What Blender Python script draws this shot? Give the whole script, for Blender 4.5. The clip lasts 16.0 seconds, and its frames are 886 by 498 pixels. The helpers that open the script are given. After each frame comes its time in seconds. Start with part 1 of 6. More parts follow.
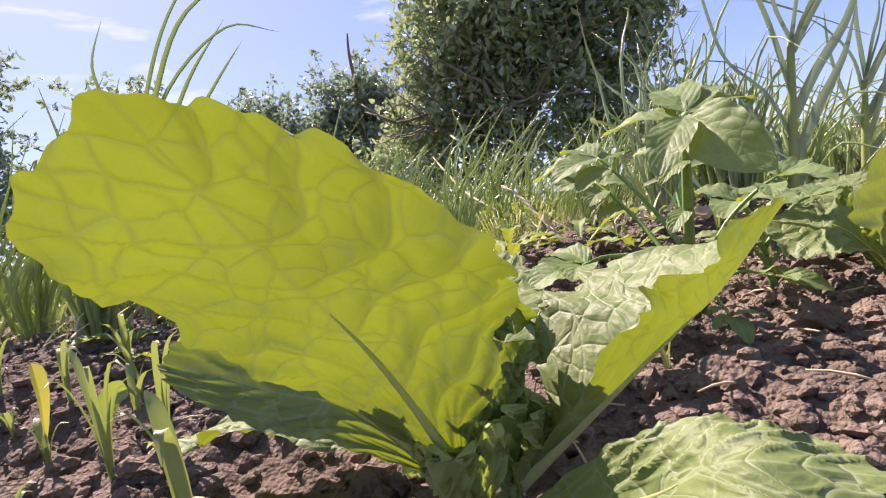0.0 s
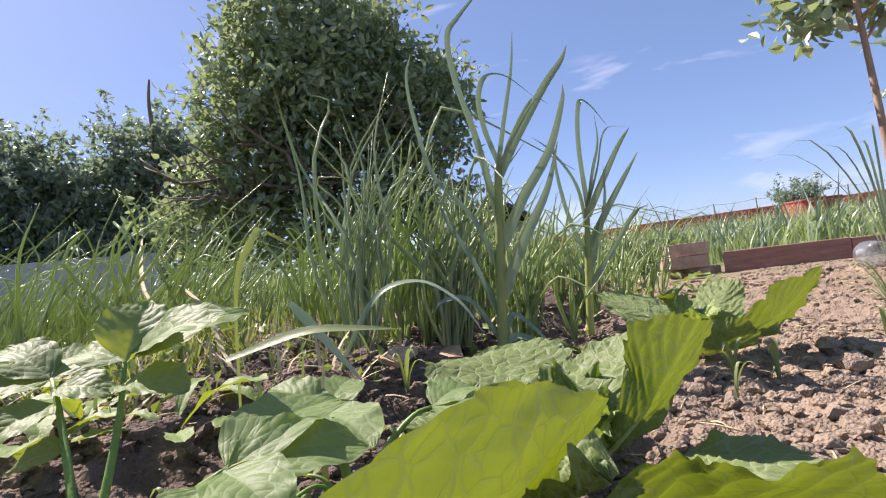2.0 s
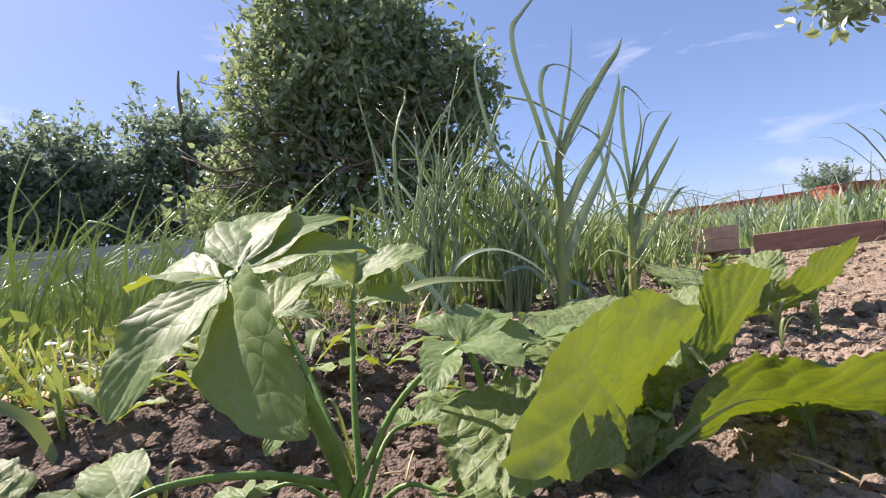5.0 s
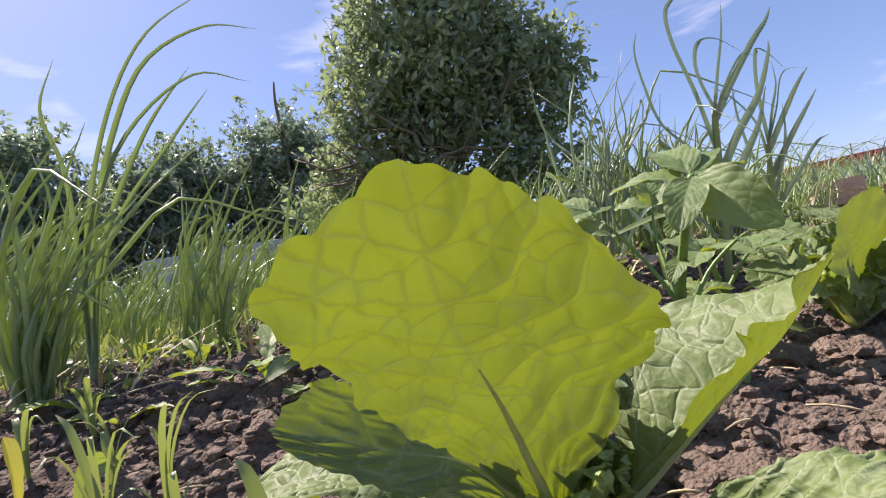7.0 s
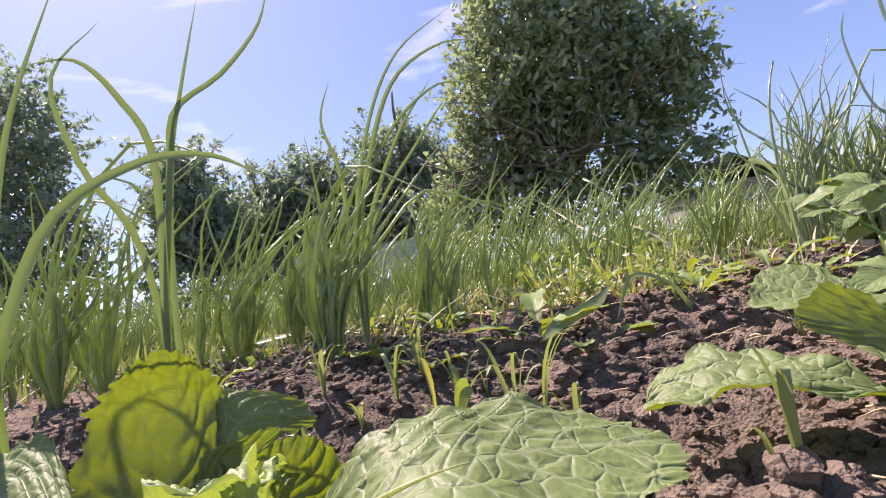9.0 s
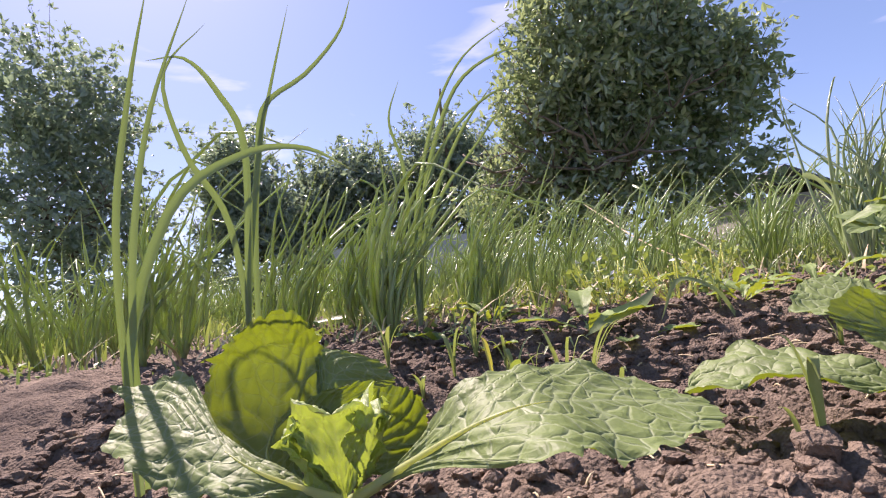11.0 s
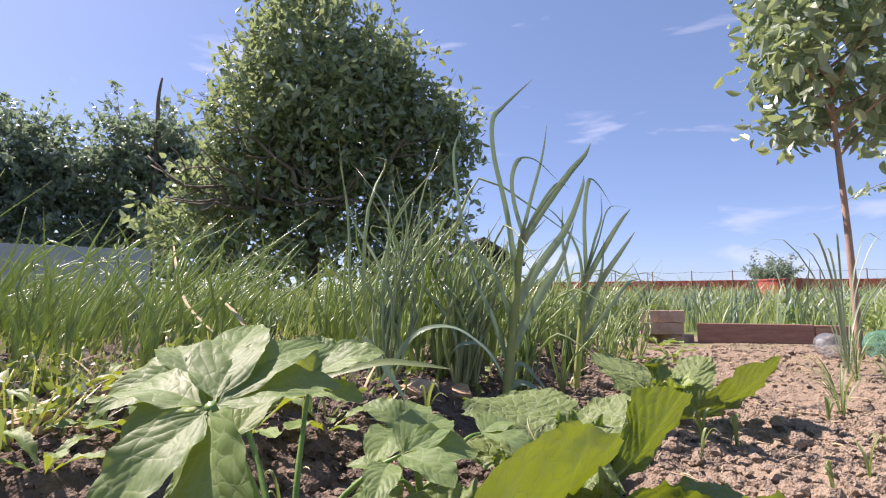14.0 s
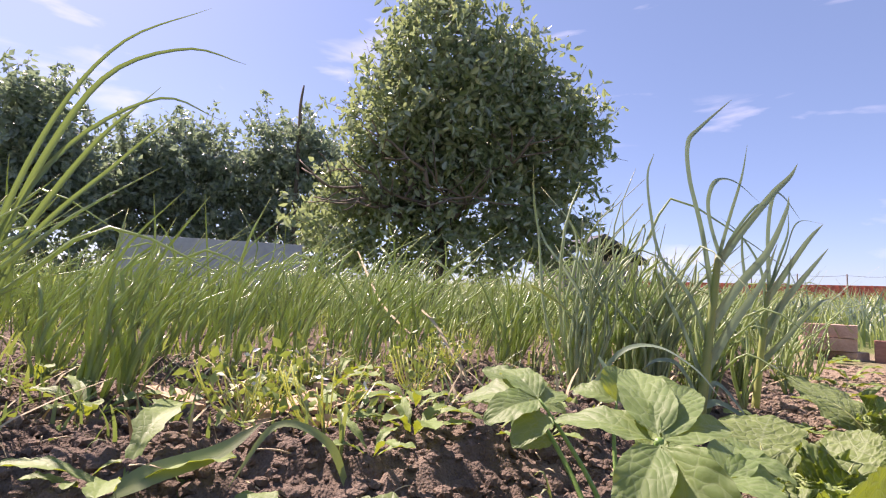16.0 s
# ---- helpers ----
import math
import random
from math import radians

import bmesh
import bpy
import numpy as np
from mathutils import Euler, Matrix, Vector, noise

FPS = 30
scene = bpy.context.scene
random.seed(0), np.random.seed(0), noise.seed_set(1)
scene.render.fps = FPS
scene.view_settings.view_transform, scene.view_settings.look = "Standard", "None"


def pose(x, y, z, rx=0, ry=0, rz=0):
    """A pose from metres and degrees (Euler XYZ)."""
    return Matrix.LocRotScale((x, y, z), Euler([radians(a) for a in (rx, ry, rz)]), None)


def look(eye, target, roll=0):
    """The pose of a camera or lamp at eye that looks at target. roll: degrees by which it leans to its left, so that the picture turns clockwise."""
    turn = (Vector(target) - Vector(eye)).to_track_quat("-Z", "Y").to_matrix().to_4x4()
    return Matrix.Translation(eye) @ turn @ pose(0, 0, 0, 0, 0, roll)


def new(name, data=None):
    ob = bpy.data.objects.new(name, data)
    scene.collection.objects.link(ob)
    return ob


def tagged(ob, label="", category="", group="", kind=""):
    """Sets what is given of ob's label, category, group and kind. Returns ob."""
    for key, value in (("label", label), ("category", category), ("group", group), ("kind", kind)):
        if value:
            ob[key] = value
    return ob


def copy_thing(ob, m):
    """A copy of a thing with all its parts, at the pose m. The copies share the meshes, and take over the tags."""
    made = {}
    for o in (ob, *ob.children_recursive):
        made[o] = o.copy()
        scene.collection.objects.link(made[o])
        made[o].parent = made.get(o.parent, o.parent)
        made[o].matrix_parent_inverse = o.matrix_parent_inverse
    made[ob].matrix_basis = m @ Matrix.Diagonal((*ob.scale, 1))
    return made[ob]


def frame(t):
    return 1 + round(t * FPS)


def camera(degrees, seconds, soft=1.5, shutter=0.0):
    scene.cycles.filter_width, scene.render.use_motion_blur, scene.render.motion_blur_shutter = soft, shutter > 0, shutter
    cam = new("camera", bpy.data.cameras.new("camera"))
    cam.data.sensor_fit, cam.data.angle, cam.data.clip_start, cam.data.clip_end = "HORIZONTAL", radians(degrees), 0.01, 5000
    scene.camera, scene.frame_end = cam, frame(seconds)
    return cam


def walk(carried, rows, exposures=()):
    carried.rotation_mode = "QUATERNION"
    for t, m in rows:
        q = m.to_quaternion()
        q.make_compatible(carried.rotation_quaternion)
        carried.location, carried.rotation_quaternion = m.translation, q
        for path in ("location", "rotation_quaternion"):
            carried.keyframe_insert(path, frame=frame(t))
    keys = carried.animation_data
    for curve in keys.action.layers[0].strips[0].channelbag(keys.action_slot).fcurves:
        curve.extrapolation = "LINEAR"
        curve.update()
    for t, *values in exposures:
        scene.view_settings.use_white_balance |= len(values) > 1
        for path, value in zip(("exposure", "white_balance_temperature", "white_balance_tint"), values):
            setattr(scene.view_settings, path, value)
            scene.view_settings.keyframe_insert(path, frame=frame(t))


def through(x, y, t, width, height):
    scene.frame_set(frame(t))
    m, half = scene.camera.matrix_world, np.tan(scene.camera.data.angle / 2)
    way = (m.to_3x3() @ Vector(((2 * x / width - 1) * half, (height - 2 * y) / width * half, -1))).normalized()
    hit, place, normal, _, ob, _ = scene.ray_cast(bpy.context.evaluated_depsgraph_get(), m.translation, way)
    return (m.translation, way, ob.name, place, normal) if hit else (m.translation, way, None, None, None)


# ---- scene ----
cam = camera(81.0, 16.0, soft=1.2)
# seconds, place of the eye in metres, Euler angles in degrees
ROWS = [
    (0, -0.0259, -0.0199, 0.1058, 87.65, 10.81, -0.70),
    (0.5, 0.0124, 0.0155, 0.1021, 88.84, 7.51, -2.87),
    (1, 0.1071, 0.0693, 0.1248, 90.05, 4.45, -7.07),
    (1.5, 0.1627, 0.1035, 0.1336, 91.64, 4.17, -11.96),
    (2, 0.2115, 0.1413, 0.1490, 92.42, 7.42, -20.10),
    (2.5, 0.2421, 0.1653, 0.1594, 93.91, 8.97, -25.37),
    (3, 0.2538, 0.1748, 0.1653, 94.43, 9.25, -27.48),
    (3.5, 0.2517, 0.1768, 0.1739, 94.27, 10.04, -29.49),
    (4, 0.2372, 0.1657, 0.1709, 93.74, 9.16, -27.49),
    (4.5, 0.1860, 0.1370, 0.1573, 92.69, 8.48, -23.23),
    (5, 0.1223, 0.0935, 0.1362, 91.38, 7.46, -18.05),
    (5.2, 0.0947, 0.0763, 0.1373, 91.21, 8.43, -15.57),
    (7.3, -0.0895, -0.0241, 0.1186, 91.28, 11.21, -9.19),
    (7.5, -0.0837, -0.0217, 0.1200, 90.88, 10.14, -12.80),
    (8, -0.0582, -0.0177, 0.1239, 93.19, 9.16, -14.84),
    (8.5, -0.1440, -0.0786, 0.1115, 92.85, 8.53, -6.45),
    (9, -0.2530, -0.0849, 0.1218, 93.78, 10.96, 2.25),
    (9.2, -0.2573, -0.0934, 0.1237, 94.05, 10.48, 6.48),
    (11.3, -0.2766, -0.1352, 0.1131, 94.18, 5.60, 5.76),
    (11.5, -0.2518, -0.1011, 0.1070, 94.31, 3.72, 5.11),
    (12, -0.1800, -0.0544, 0.1072, 95.20, 2.65, 3.42),
    (12.5, -0.0988, -0.0332, 0.1073, 95.14, 0.93, -4.69),
    (13, -0.0265, 0.0325, 0.1358, 95.79, 0.66, -12.60),
    (13.5, 0.0467, 0.0281, 0.1428, 96.14, -0.35, -17.19),
    (14, 0.1140, 0.0630, 0.1734, 95.73, -0.00, -22.70),
    (14.5, 0.1129, 0.0558, 0.1856, 95.36, -0.15, -21.92),
    (15, 0.0987, 0.0616, 0.1789, 95.57, -1.74, -19.57),
    (15.5, 0.0637, 0.0616, 0.1712, 95.33, -1.74, -17.41),
    (16, -0.0268, 0.0380, 0.2007, 94.82, -2.14, -10.65),
]
walk(cam, [(t, pose(x, y, z, rx, ry, rz)) for t, x, y, z, rx, ry, rz in ROWS], [(t, 1.03 + e, k, m) for t, e, k, m in
     ((0.0, 0.30, 6900, 38), (0.5, 0.2, 6800, 34), (1.0, 0.05, 6700, 32), (1.5, 0.0, 6600, 28), (5.0, 0.04, 6600, 28), (7.5, 0.0, 6600, 30), (8.0, 0.0, 6600, 30), (8.5, 0.16, 6700, 36),
      (9.0, 0.18, 6800, 36), (9.2, 0.1, 6800, 36), (11.5, 0.18, 6800, 36), (12.5, 0.05, 6700, 36), (13.5, 0.03, 6700, 31), (15.0, 0.0, 6700, 31), (15.5, 0.03, 6800, 34), (16.0, 0.22, 7100, 38))])

# ---- world and sun ----
SUN_AZ, SUN_EL = radians(-38.0), radians(50.0)
world = bpy.data.worlds.new("sky")
scene.world = world
world.use_nodes = True
wt = world.node_tree
wt.nodes.clear()
w_out = wt.nodes.new("ShaderNodeOutputWorld")
w_bg = wt.nodes.new("ShaderNodeBackground")
w_sky = wt.nodes.new("ShaderNodeTexSky")
w_sky.sky_type, w_sky.sun_disc = "NISHITA", False
w_sky.sun_elevation, w_sky.sun_rotation = SUN_EL, SUN_AZ
w_sky.air_density, w_sky.dust_density, w_sky.ozone_density = 0.75, 0.6, 4.5
w_bg.inputs["Strength"].default_value = 0.094
w_co = wt.nodes.new("ShaderNodeTexCoord")
w_map = wt.nodes.new("ShaderNodeMapping")
w_map.inputs["Scale"].default_value = (2.2, 2.2, 9.0)
w_map.inputs["Rotation"].default_value = (0.12, 0.1, 0.6)
w_noise = wt.nodes.new("ShaderNodeTexNoise")
w_noise.inputs["Scale"].default_value, w_noise.inputs["Detail"].default_value = 1.7, 6.0
w_noise.inputs["Distortion"].default_value = 0.6
w_ramp = wt.nodes.new("ShaderNodeValToRGB")
w_ramp.color_ramp.elements[0].position, w_ramp.color_ramp.elements[1].position = 0.58, 0.80
w_ramp.color_ramp.elements[1].color = (0.55, 0.55, 0.55, 1)
w_even = wt.nodes.new("ShaderNodeMixRGB")
w_even.inputs["Fac"].default_value, w_even.inputs["Color2"].default_value = 0.36, (1.35, 2.35, 3.7, 1)
w_mix = wt.nodes.new("ShaderNodeMixRGB")
w_mix.inputs["Color2"].default_value = (6.5, 6.8, 7.4, 1)
for a, b in ((w_co.outputs["Generated"], w_map.inputs["Vector"]), (w_map.outputs[0], w_noise.inputs["Vector"]),
             (w_noise.outputs["Fac"], w_ramp.inputs[0]), (w_ramp.outputs[0], w_mix.inputs["Fac"]),
             (w_sky.outputs[0], w_even.inputs["Color1"]), (w_even.outputs[0], w_mix.inputs["Color1"]), (w_mix.outputs[0], w_bg.inputs["Color"]),
             (w_bg.outputs[0], w_out.inputs["Surface"])):
    wt.links.new(a, b)
sun = new("sun", bpy.data.lights.new("sun", "SUN"))
sun.data.energy, sun.data.angle, sun.data.color = 5.0, radians(0.55), (1.0, 0.95, 0.86)
sun_dir = Vector((math.sin(SUN_AZ) * math.cos(SUN_EL), math.cos(SUN_AZ) * math.cos(SUN_EL), math.sin(SUN_EL)))
sun.matrix_world = look(sun_dir * 30, (0, 0, 0))


# ---- materials ----
class Nodes:
    """A small wrapper to write node materials in few lines."""

    def __init__(self, name):
        self.mat = bpy.data.materials.new(name)
        self.mat.use_nodes = True
        self.t = self.mat.node_tree
        self.t.nodes.clear()
        self.out = self.add("OutputMaterial")

    def add(self, kind, **kw):
        n = self.t.nodes.new("ShaderNode" + kind)
        for k, v in kw.items():
            n.inputs[k.replace("_", " ")].default_value = v
        return n

    def link(self, a, b):
        self.t.links.new(a, b)

    def coord(self, which="Object", scale=(1, 1, 1)):
        c, m = self.add("TexCoord"), self.add("Mapping")
        m.inputs["Scale"].default_value = scale
        self.link(c.outputs[which], m.inputs["Vector"])
        return m.outputs[0]

    def noise(self, vec, scale, detail=4.0, rough=0.55):
        n = self.add("TexNoise", Scale=scale, Detail=detail, Roughness=rough)
        self.link(vec, n.inputs["Vector"])
        return n.outputs["Fac"]

    def voronoi(self, vec, scale, feature="F1"):
        n = self.add("TexVoronoi", Scale=scale)
        n.feature = feature
        self.link(vec, n.inputs["Vector"])
        return n.outputs["Distance"]

    def ramp(self, fac, stops):
        n = self.add("ValToRGB")
        e = n.color_ramp.elements
        while len(e) < len(stops):
            e.new(0.5)
        for el, (p, c) in zip(e, stops):
            el.position = p
            el.color = (*c, 1) if len(c) == 3 else c
        self.link(fac, n.inputs[0])
        return n.outputs[0]

    def math(self, op, a, b=None, c=None):
        n = self.add("Math")
        n.operation = op
        for i, v in enumerate((a, b, c)):
            if v is None:
                continue
            if isinstance(v, (int, float)):
                n.inputs[i].default_value = v
            else:
                self.link(v, n.inputs[i])
        return n.outputs[0]

    def mix(self, fac, a, b, mode="MIX"):
        n = self.add("MixRGB")
        n.blend_type = mode
        for i, v in enumerate((fac, a, b)):
            if isinstance(v, (int, float)):
                n.inputs[i].default_value = v
            elif isinstance(v, tuple):
                n.inputs[i].default_value = (*v, 1)
            else:
                self.link(v, n.inputs[i])
        return n.outputs[0]

    def bump(self, height, strength=0.3, dist=0.002, normal=None):
        n = self.add("Bump", Strength=strength, Distance=dist)
        self.link(height, n.inputs["Height"])
        if normal is not None:
            self.link(normal, n.inputs["Normal"])
        return n.outputs[0]

    def random(self):
        return self.add("ObjectInfo").outputs["Random"]

    def island(self):
        return self.add("NewGeometry").outputs["Random Per Island"]

    def surface(self, colour, rough=0.6, normal=None, metallic=0.0, spec=0.4):
        p = self.add("BsdfPrincipled", Metallic=metallic)
        p.inputs["Specular IOR Level"].default_value = spec
        for key, v in (("Base Color", colour), ("Roughness", rough)):
            if isinstance(v, tuple):
                p.inputs[key].default_value = (*v, 1)
            elif isinstance(v, (int, float)):
                p.inputs[key].default_value = v
            else:
                self.link(v, p.inputs[key])
        if normal is not None:
            self.link(normal, p.inputs["Normal"])
        return p.outputs[0]

    def leafy(self, colour, through, amount, rough=0.5, normal=None, spec=0.4):
        """A leaf: gloss and colour on the surface, and light that shines through."""
        s = self.surface(colour, rough, normal, spec=spec)
        tr = self.add("BsdfTranslucent")
        if isinstance(through, tuple):
            tr.inputs["Color"].default_value = (*through, 1)
        else:
            self.link(through, tr.inputs["Color"])
        m = self.add("MixShader")
        m.inputs[0].default_value = amount
        self.link(s, m.inputs[1])
        self.link(tr.outputs[0], m.inputs[2])
        return m.outputs[0]

    def done(self, shader):
        self.link(shader, self.out.inputs["Surface"])
        return self.mat


def soil_material(name, dark, light, dry):
    """Crumbly soil: moist and dark where the bed was dug, drier and paler on the trodden side."""
    n = Nodes(name)
    v = n.coord()
    big, mid, fine = n.noise(v, 3.0, 4), n.noise(v, 28.0, 5), n.noise(v, 260.0, 4, 0.7)
    f = n.math("ADD", n.math("MULTIPLY", big, 0.35), n.math("ADD", n.math("MULTIPLY", mid, 0.40), n.math("MULTIPLY", fine, 0.30)))
    col = n.ramp(f, [(0.36, dark), (0.54, tuple(a * 0.6 + b * 0.4 for a, b in zip(dark, light))), (0.72, light)])
    pale = n.ramp(f, [(0.34, tuple(c * 0.62 for c in dry)), (0.70, dry)])
    sep = n.add("SeparateXYZ")
    n.link(v, sep.inputs[0])
    side = n.math("SUBTRACT", n.math("MULTIPLY", sep.outputs["X"], 0.80), n.math("MULTIPLY", sep.outputs["Y"], 0.62))
    side = n.math("ADD", side, n.math("MULTIPLY", n.math("SUBTRACT", n.noise(v, 7.0, 4), 0.5), 0.35))
    mask = n.ramp(n.math("ADD", side, 0.5), [(0.45, (0, 0, 0)), (0.72, (1, 1, 1))])
    col = n.mix(mask, col, pale)
    straw = n.math("GREATER_THAN", n.noise(n.coord(scale=(1, 0.12, 1)), 420.0, 2), 0.72)
    col = n.mix(n.math("MULTIPLY", straw, 0.4), col, (0.42, 0.34, 0.22))
    away = n.add("VectorMath")
    away.operation = "LENGTH"
    n.link(v, away.inputs[0])
    turf = n.math("ADD", away.outputs["Value"], n.math("MULTIPLY", big, 2.4))
    turf = n.ramp(n.math("MULTIPLY", turf, 0.1), [(0.36, (0, 0, 0)), (0.46, (1, 1, 1))])
    col = n.mix(turf, col, n.mix(mid, (0.09, 0.12, 0.04), (0.22, 0.25, 0.10)))
    grit = n.voronoi(v, 330.0)
    h = n.math("ADD", n.math("MULTIPLY", mid, 0.4), n.math("SUBTRACT", n.math("MULTIPLY", fine, 0.5), n.math("MULTIPLY", grit, 0.35)))
    return n.done(n.surface(col, 0.95, n.bump(h, 1.0, 0.007), spec=0.12))


def cabbage_material(name="cabbage leaf", top=(0.205, 0.285, 0.095), vein=(0.44, 0.52, 0.30), through=(0.180, 0.240, 0.007), scale=1.0, amount=0.42, relief=0.40):
    """Crinkled leaf with a pale midrib, side veins, cross veins and a net of fine veins that show dark against the light."""
    n = Nodes(name)
    sep, sv = n.add("SeparateXYZ"), n.add("SeparateXYZ")
    n.link(n.add("TexCoord").outputs["UV"], sep.inputs[0])
    vm = n.add("UVMap")
    vm.uv_map = "vein"
    n.link(vm.outputs[0], sv.inputs[0])
    u, w, p = sep.outputs["X"], sep.outputs["Y"], sv.outputs["X"]
    aw = n.math("ABSOLUTE", n.math("SUBTRACT", w, 0.5))
    rib = n.math("SUBTRACT", 1.0, n.math("SMOOTH_MIN", n.math("DIVIDE", aw, n.math("MULTIPLY_ADD", u, -0.024, 0.030)), 1.0, 0.1))
    e = n.math("MULTIPLY", n.math("PINGPONG", p, 0.5), 2.0)
    side = n.ramp(e, [(0.0, (1, 1, 1)), (0.05, (0.75, 0.75, 0.75)), (0.10, (0, 0, 0))])
    warp, nz, sc = n.add("VectorMath"), n.add("TexNoise", Scale=40.0 / scale), n.add("VectorMath")
    warp.operation, sc.operation = "ADD", "SCALE"
    sc.inputs["Scale"].default_value = 0.012 * scale
    dist = n.coord()
    n.link(dist, nz.inputs["Vector"])
    n.link(nz.outputs["Color"], sc.inputs[0])
    n.link(dist, warp.inputs[0])
    n.link(sc.outputs[0], warp.inputs[1])
    fine = n.voronoi(warp.outputs[0], 190.0 / scale, "DISTANCE_TO_EDGE")
    cells = n.voronoi(warp.outputs[0], 78.0 / scale, "DISTANCE_TO_EDGE")
    cross = n.ramp(cells, [(0.0, (0.9, 0.9, 0.9)), (0.025, (0.6, 0.6, 0.6)), (0.065, (0, 0, 0))])
    net = n.ramp(fine, [(0.0, (0.22, 0.22, 0.22)), (0.08, (0, 0, 0))])
    big = n.math("MAXIMUM", rib, n.math("MAXIMUM", side, cross))
    veins = n.math("MINIMUM", n.math("ADD", big, net), 1.0)
    blot, speck = n.noise(dist, 22.0 / scale, 4), n.noise(dist, 300.0 / scale, 3)
    tone = n.mix(blot, tuple(k * 0.78 for k in top), tuple(min(1, k * 1.2) for k in top))
    tone = n.mix(n.math("MULTIPLY", speck, 0.35), tone, tuple(k * 0.7 for k in top))
    col = n.mix(n.math("MULTIPLY", veins, 0.5), tone, vein)
    thr = n.mix(n.math("MULTIPLY", veins, 0.46), n.mix(blot, tuple(k * 0.72 for k in through), tuple(k * 1.1 for k in through)), tuple(k * 0.36 for k in through))
    soft = n.math("MULTIPLY", n.ramp(e, [(0.0, (0, 0, 0)), (0.14, (0.7, 0.7, 0.7)), (0.4, (1, 1, 1))]), n.ramp(cells, [(0.0, (0.0, 0.0, 0.0)), (0.07, (0.6, 0.6, 0.6)), (0.25, (1, 1, 1))]))
    h = n.math("ADD", soft, n.math("ADD", n.math("MULTIPLY", speck, 0.25), n.math("MULTIPLY", fine, 0.5)))
    return n.done(n.leafy(col, thr, amount, n.math("MULTIPLY_ADD", blot, 0.2, 0.44), n.bump(h, relief, 0.0026 * scale), spec=0.36))


def blade_material(name, low, high, through, amount=0.35, rough=0.4, streak=0.25):
    """Grass-like leaves: pale at the foot, streaked along, each one a little different."""
    n = Nodes(name)
    sep = n.add("SeparateXYZ")
    n.link(n.add("TexCoord").outputs["UV"], sep.inputs[0])
    col = n.ramp(sep.outputs["X"], [(0.0, (0.55, 0.60, 0.36)), (0.10, low), (0.85, high), (1.0, (0.42, 0.36, 0.18))])
    vary = n.math("ADD", n.math("MULTIPLY", n.island(), 0.45), n.math("MULTIPLY", n.random(), 0.45))
    col = n.mix(vary, col, n.mix(1.0, col, (0.45, 0.5, 0.45), "MULTIPLY"))
    line = n.noise(n.coord("UV", (3, 40, 1)), 5.0, 2)
    col = n.mix(n.math("MULTIPLY", line, streak), col, (0.55, 0.62, 0.40))
    return n.done(n.leafy(col, through, amount, rough, n.bump(line, 0.2, 0.001), spec=0.45))


def plain(name, a, b, scale=20.0, rough=0.7, bump=0.3, dist=0.003, metallic=0.0, stretch=(1, 1, 1), spec=0.4):
    """Two tones mixed by noise at two scales, with matching relief."""
    n = Nodes(name)
    v = n.coord(scale=stretch)
    f1, f2 = n.noise(v, scale, 5), n.noise(v, scale * 9, 4)
    f = n.math("ADD", n.math("MULTIPLY", f1, 0.65), n.math("MULTIPLY", f2, 0.35))
    col = n.ramp(f, [(0.35, a), (0.66, b)])
    col = n.mix(n.math("MULTIPLY", n.random(), 0.25), col, n.mix(1.0, col, (0.6, 0.6, 0.6), "MULTIPLY"))
    return n.done(n.surface(col, rough, n.bump(f, bump, dist), metallic, spec))


def tree_leaf_material(name, a, b, through, amount=0.35, rough=0.35, spec=0.5):
    n = Nodes(name)
    col = n.mix(n.island(), a, b)
    return n.done(n.leafy(col, through, amount, rough, spec=spec))


M_SOIL = soil_material("garden soil", (0.084, 0.065, 0.052), (0.285, 0.222, 0.168), (0.355, 0.278, 0.200))
M_CLOD = soil_material("soil clods", (0.095, 0.073, 0.058), (0.315, 0.245, 0.185), (0.385, 0.302, 0.218))
M_CABBAGE = cabbage_material()
M_HEART = cabbage_material("cabbage heart leaf", (0.33, 0.44, 0.15), (0.52, 0.61, 0.34), (0.31, 0.41, 0.04), 0.5, 0.42, 0.3)
M_POTATO = cabbage_material("potato leaf", (0.175, 0.265, 0.095), (0.36, 0.45, 0.22), (0.38, 0.45, 0.03), 0.6, 0.38, 0.15)
M_POTSTEM = plain("potato stem", (0.10, 0.20, 0.04), (0.20, 0.33, 0.08), 60, 0.45)
M_RIB = tree_leaf_material("leaf stalk", (0.55, 0.62, 0.30), (0.62, 0.68, 0.40), (0.70, 0.72, 0.20), 0.60, 0.40)
M_ONION = blade_material("onion leaf", (0.38, 0.49, 0.19), (0.37, 0.48, 0.27), (0.46, 0.58, 0.15), 0.42, 0.24)
M_ONIONPALE = blade_material("grey-green onion leaf", (0.46, 0.56, 0.30), (0.36, 0.46, 0.31), (0.40, 0.50, 0.18), 0.34, 0.24)
M_LEEKSTEM = blade_material("leek stalk", (0.58, 0.62, 0.24), (0.44, 0.53, 0.18), (0.50, 0.56, 0.12), 0.35, 0.36, 0.08)
M_LEEK = blade_material("leek leaf", (0.30, 0.40, 0.23), (0.17, 0.26, 0.23), (0.20, 0.30, 0.16), 0.22, 0.34)
M_REED = blade_material("tall grass leaf", (0.13, 0.21, 0.07), (0.14, 0.21, 0.09), (0.22, 0.32, 0.06), 0.30, 0.34)
M_GRASS = blade_material("weed grass", (0.24, 0.33, 0.10), (0.28, 0.35, 0.14), (0.30, 0.38, 0.07), 0.32)
M_YELLOW = blade_material("yellow shoot", (0.52, 0.54, 0.12), (0.50, 0.52, 0.14), (0.55, 0.52, 0.05), 0.45)
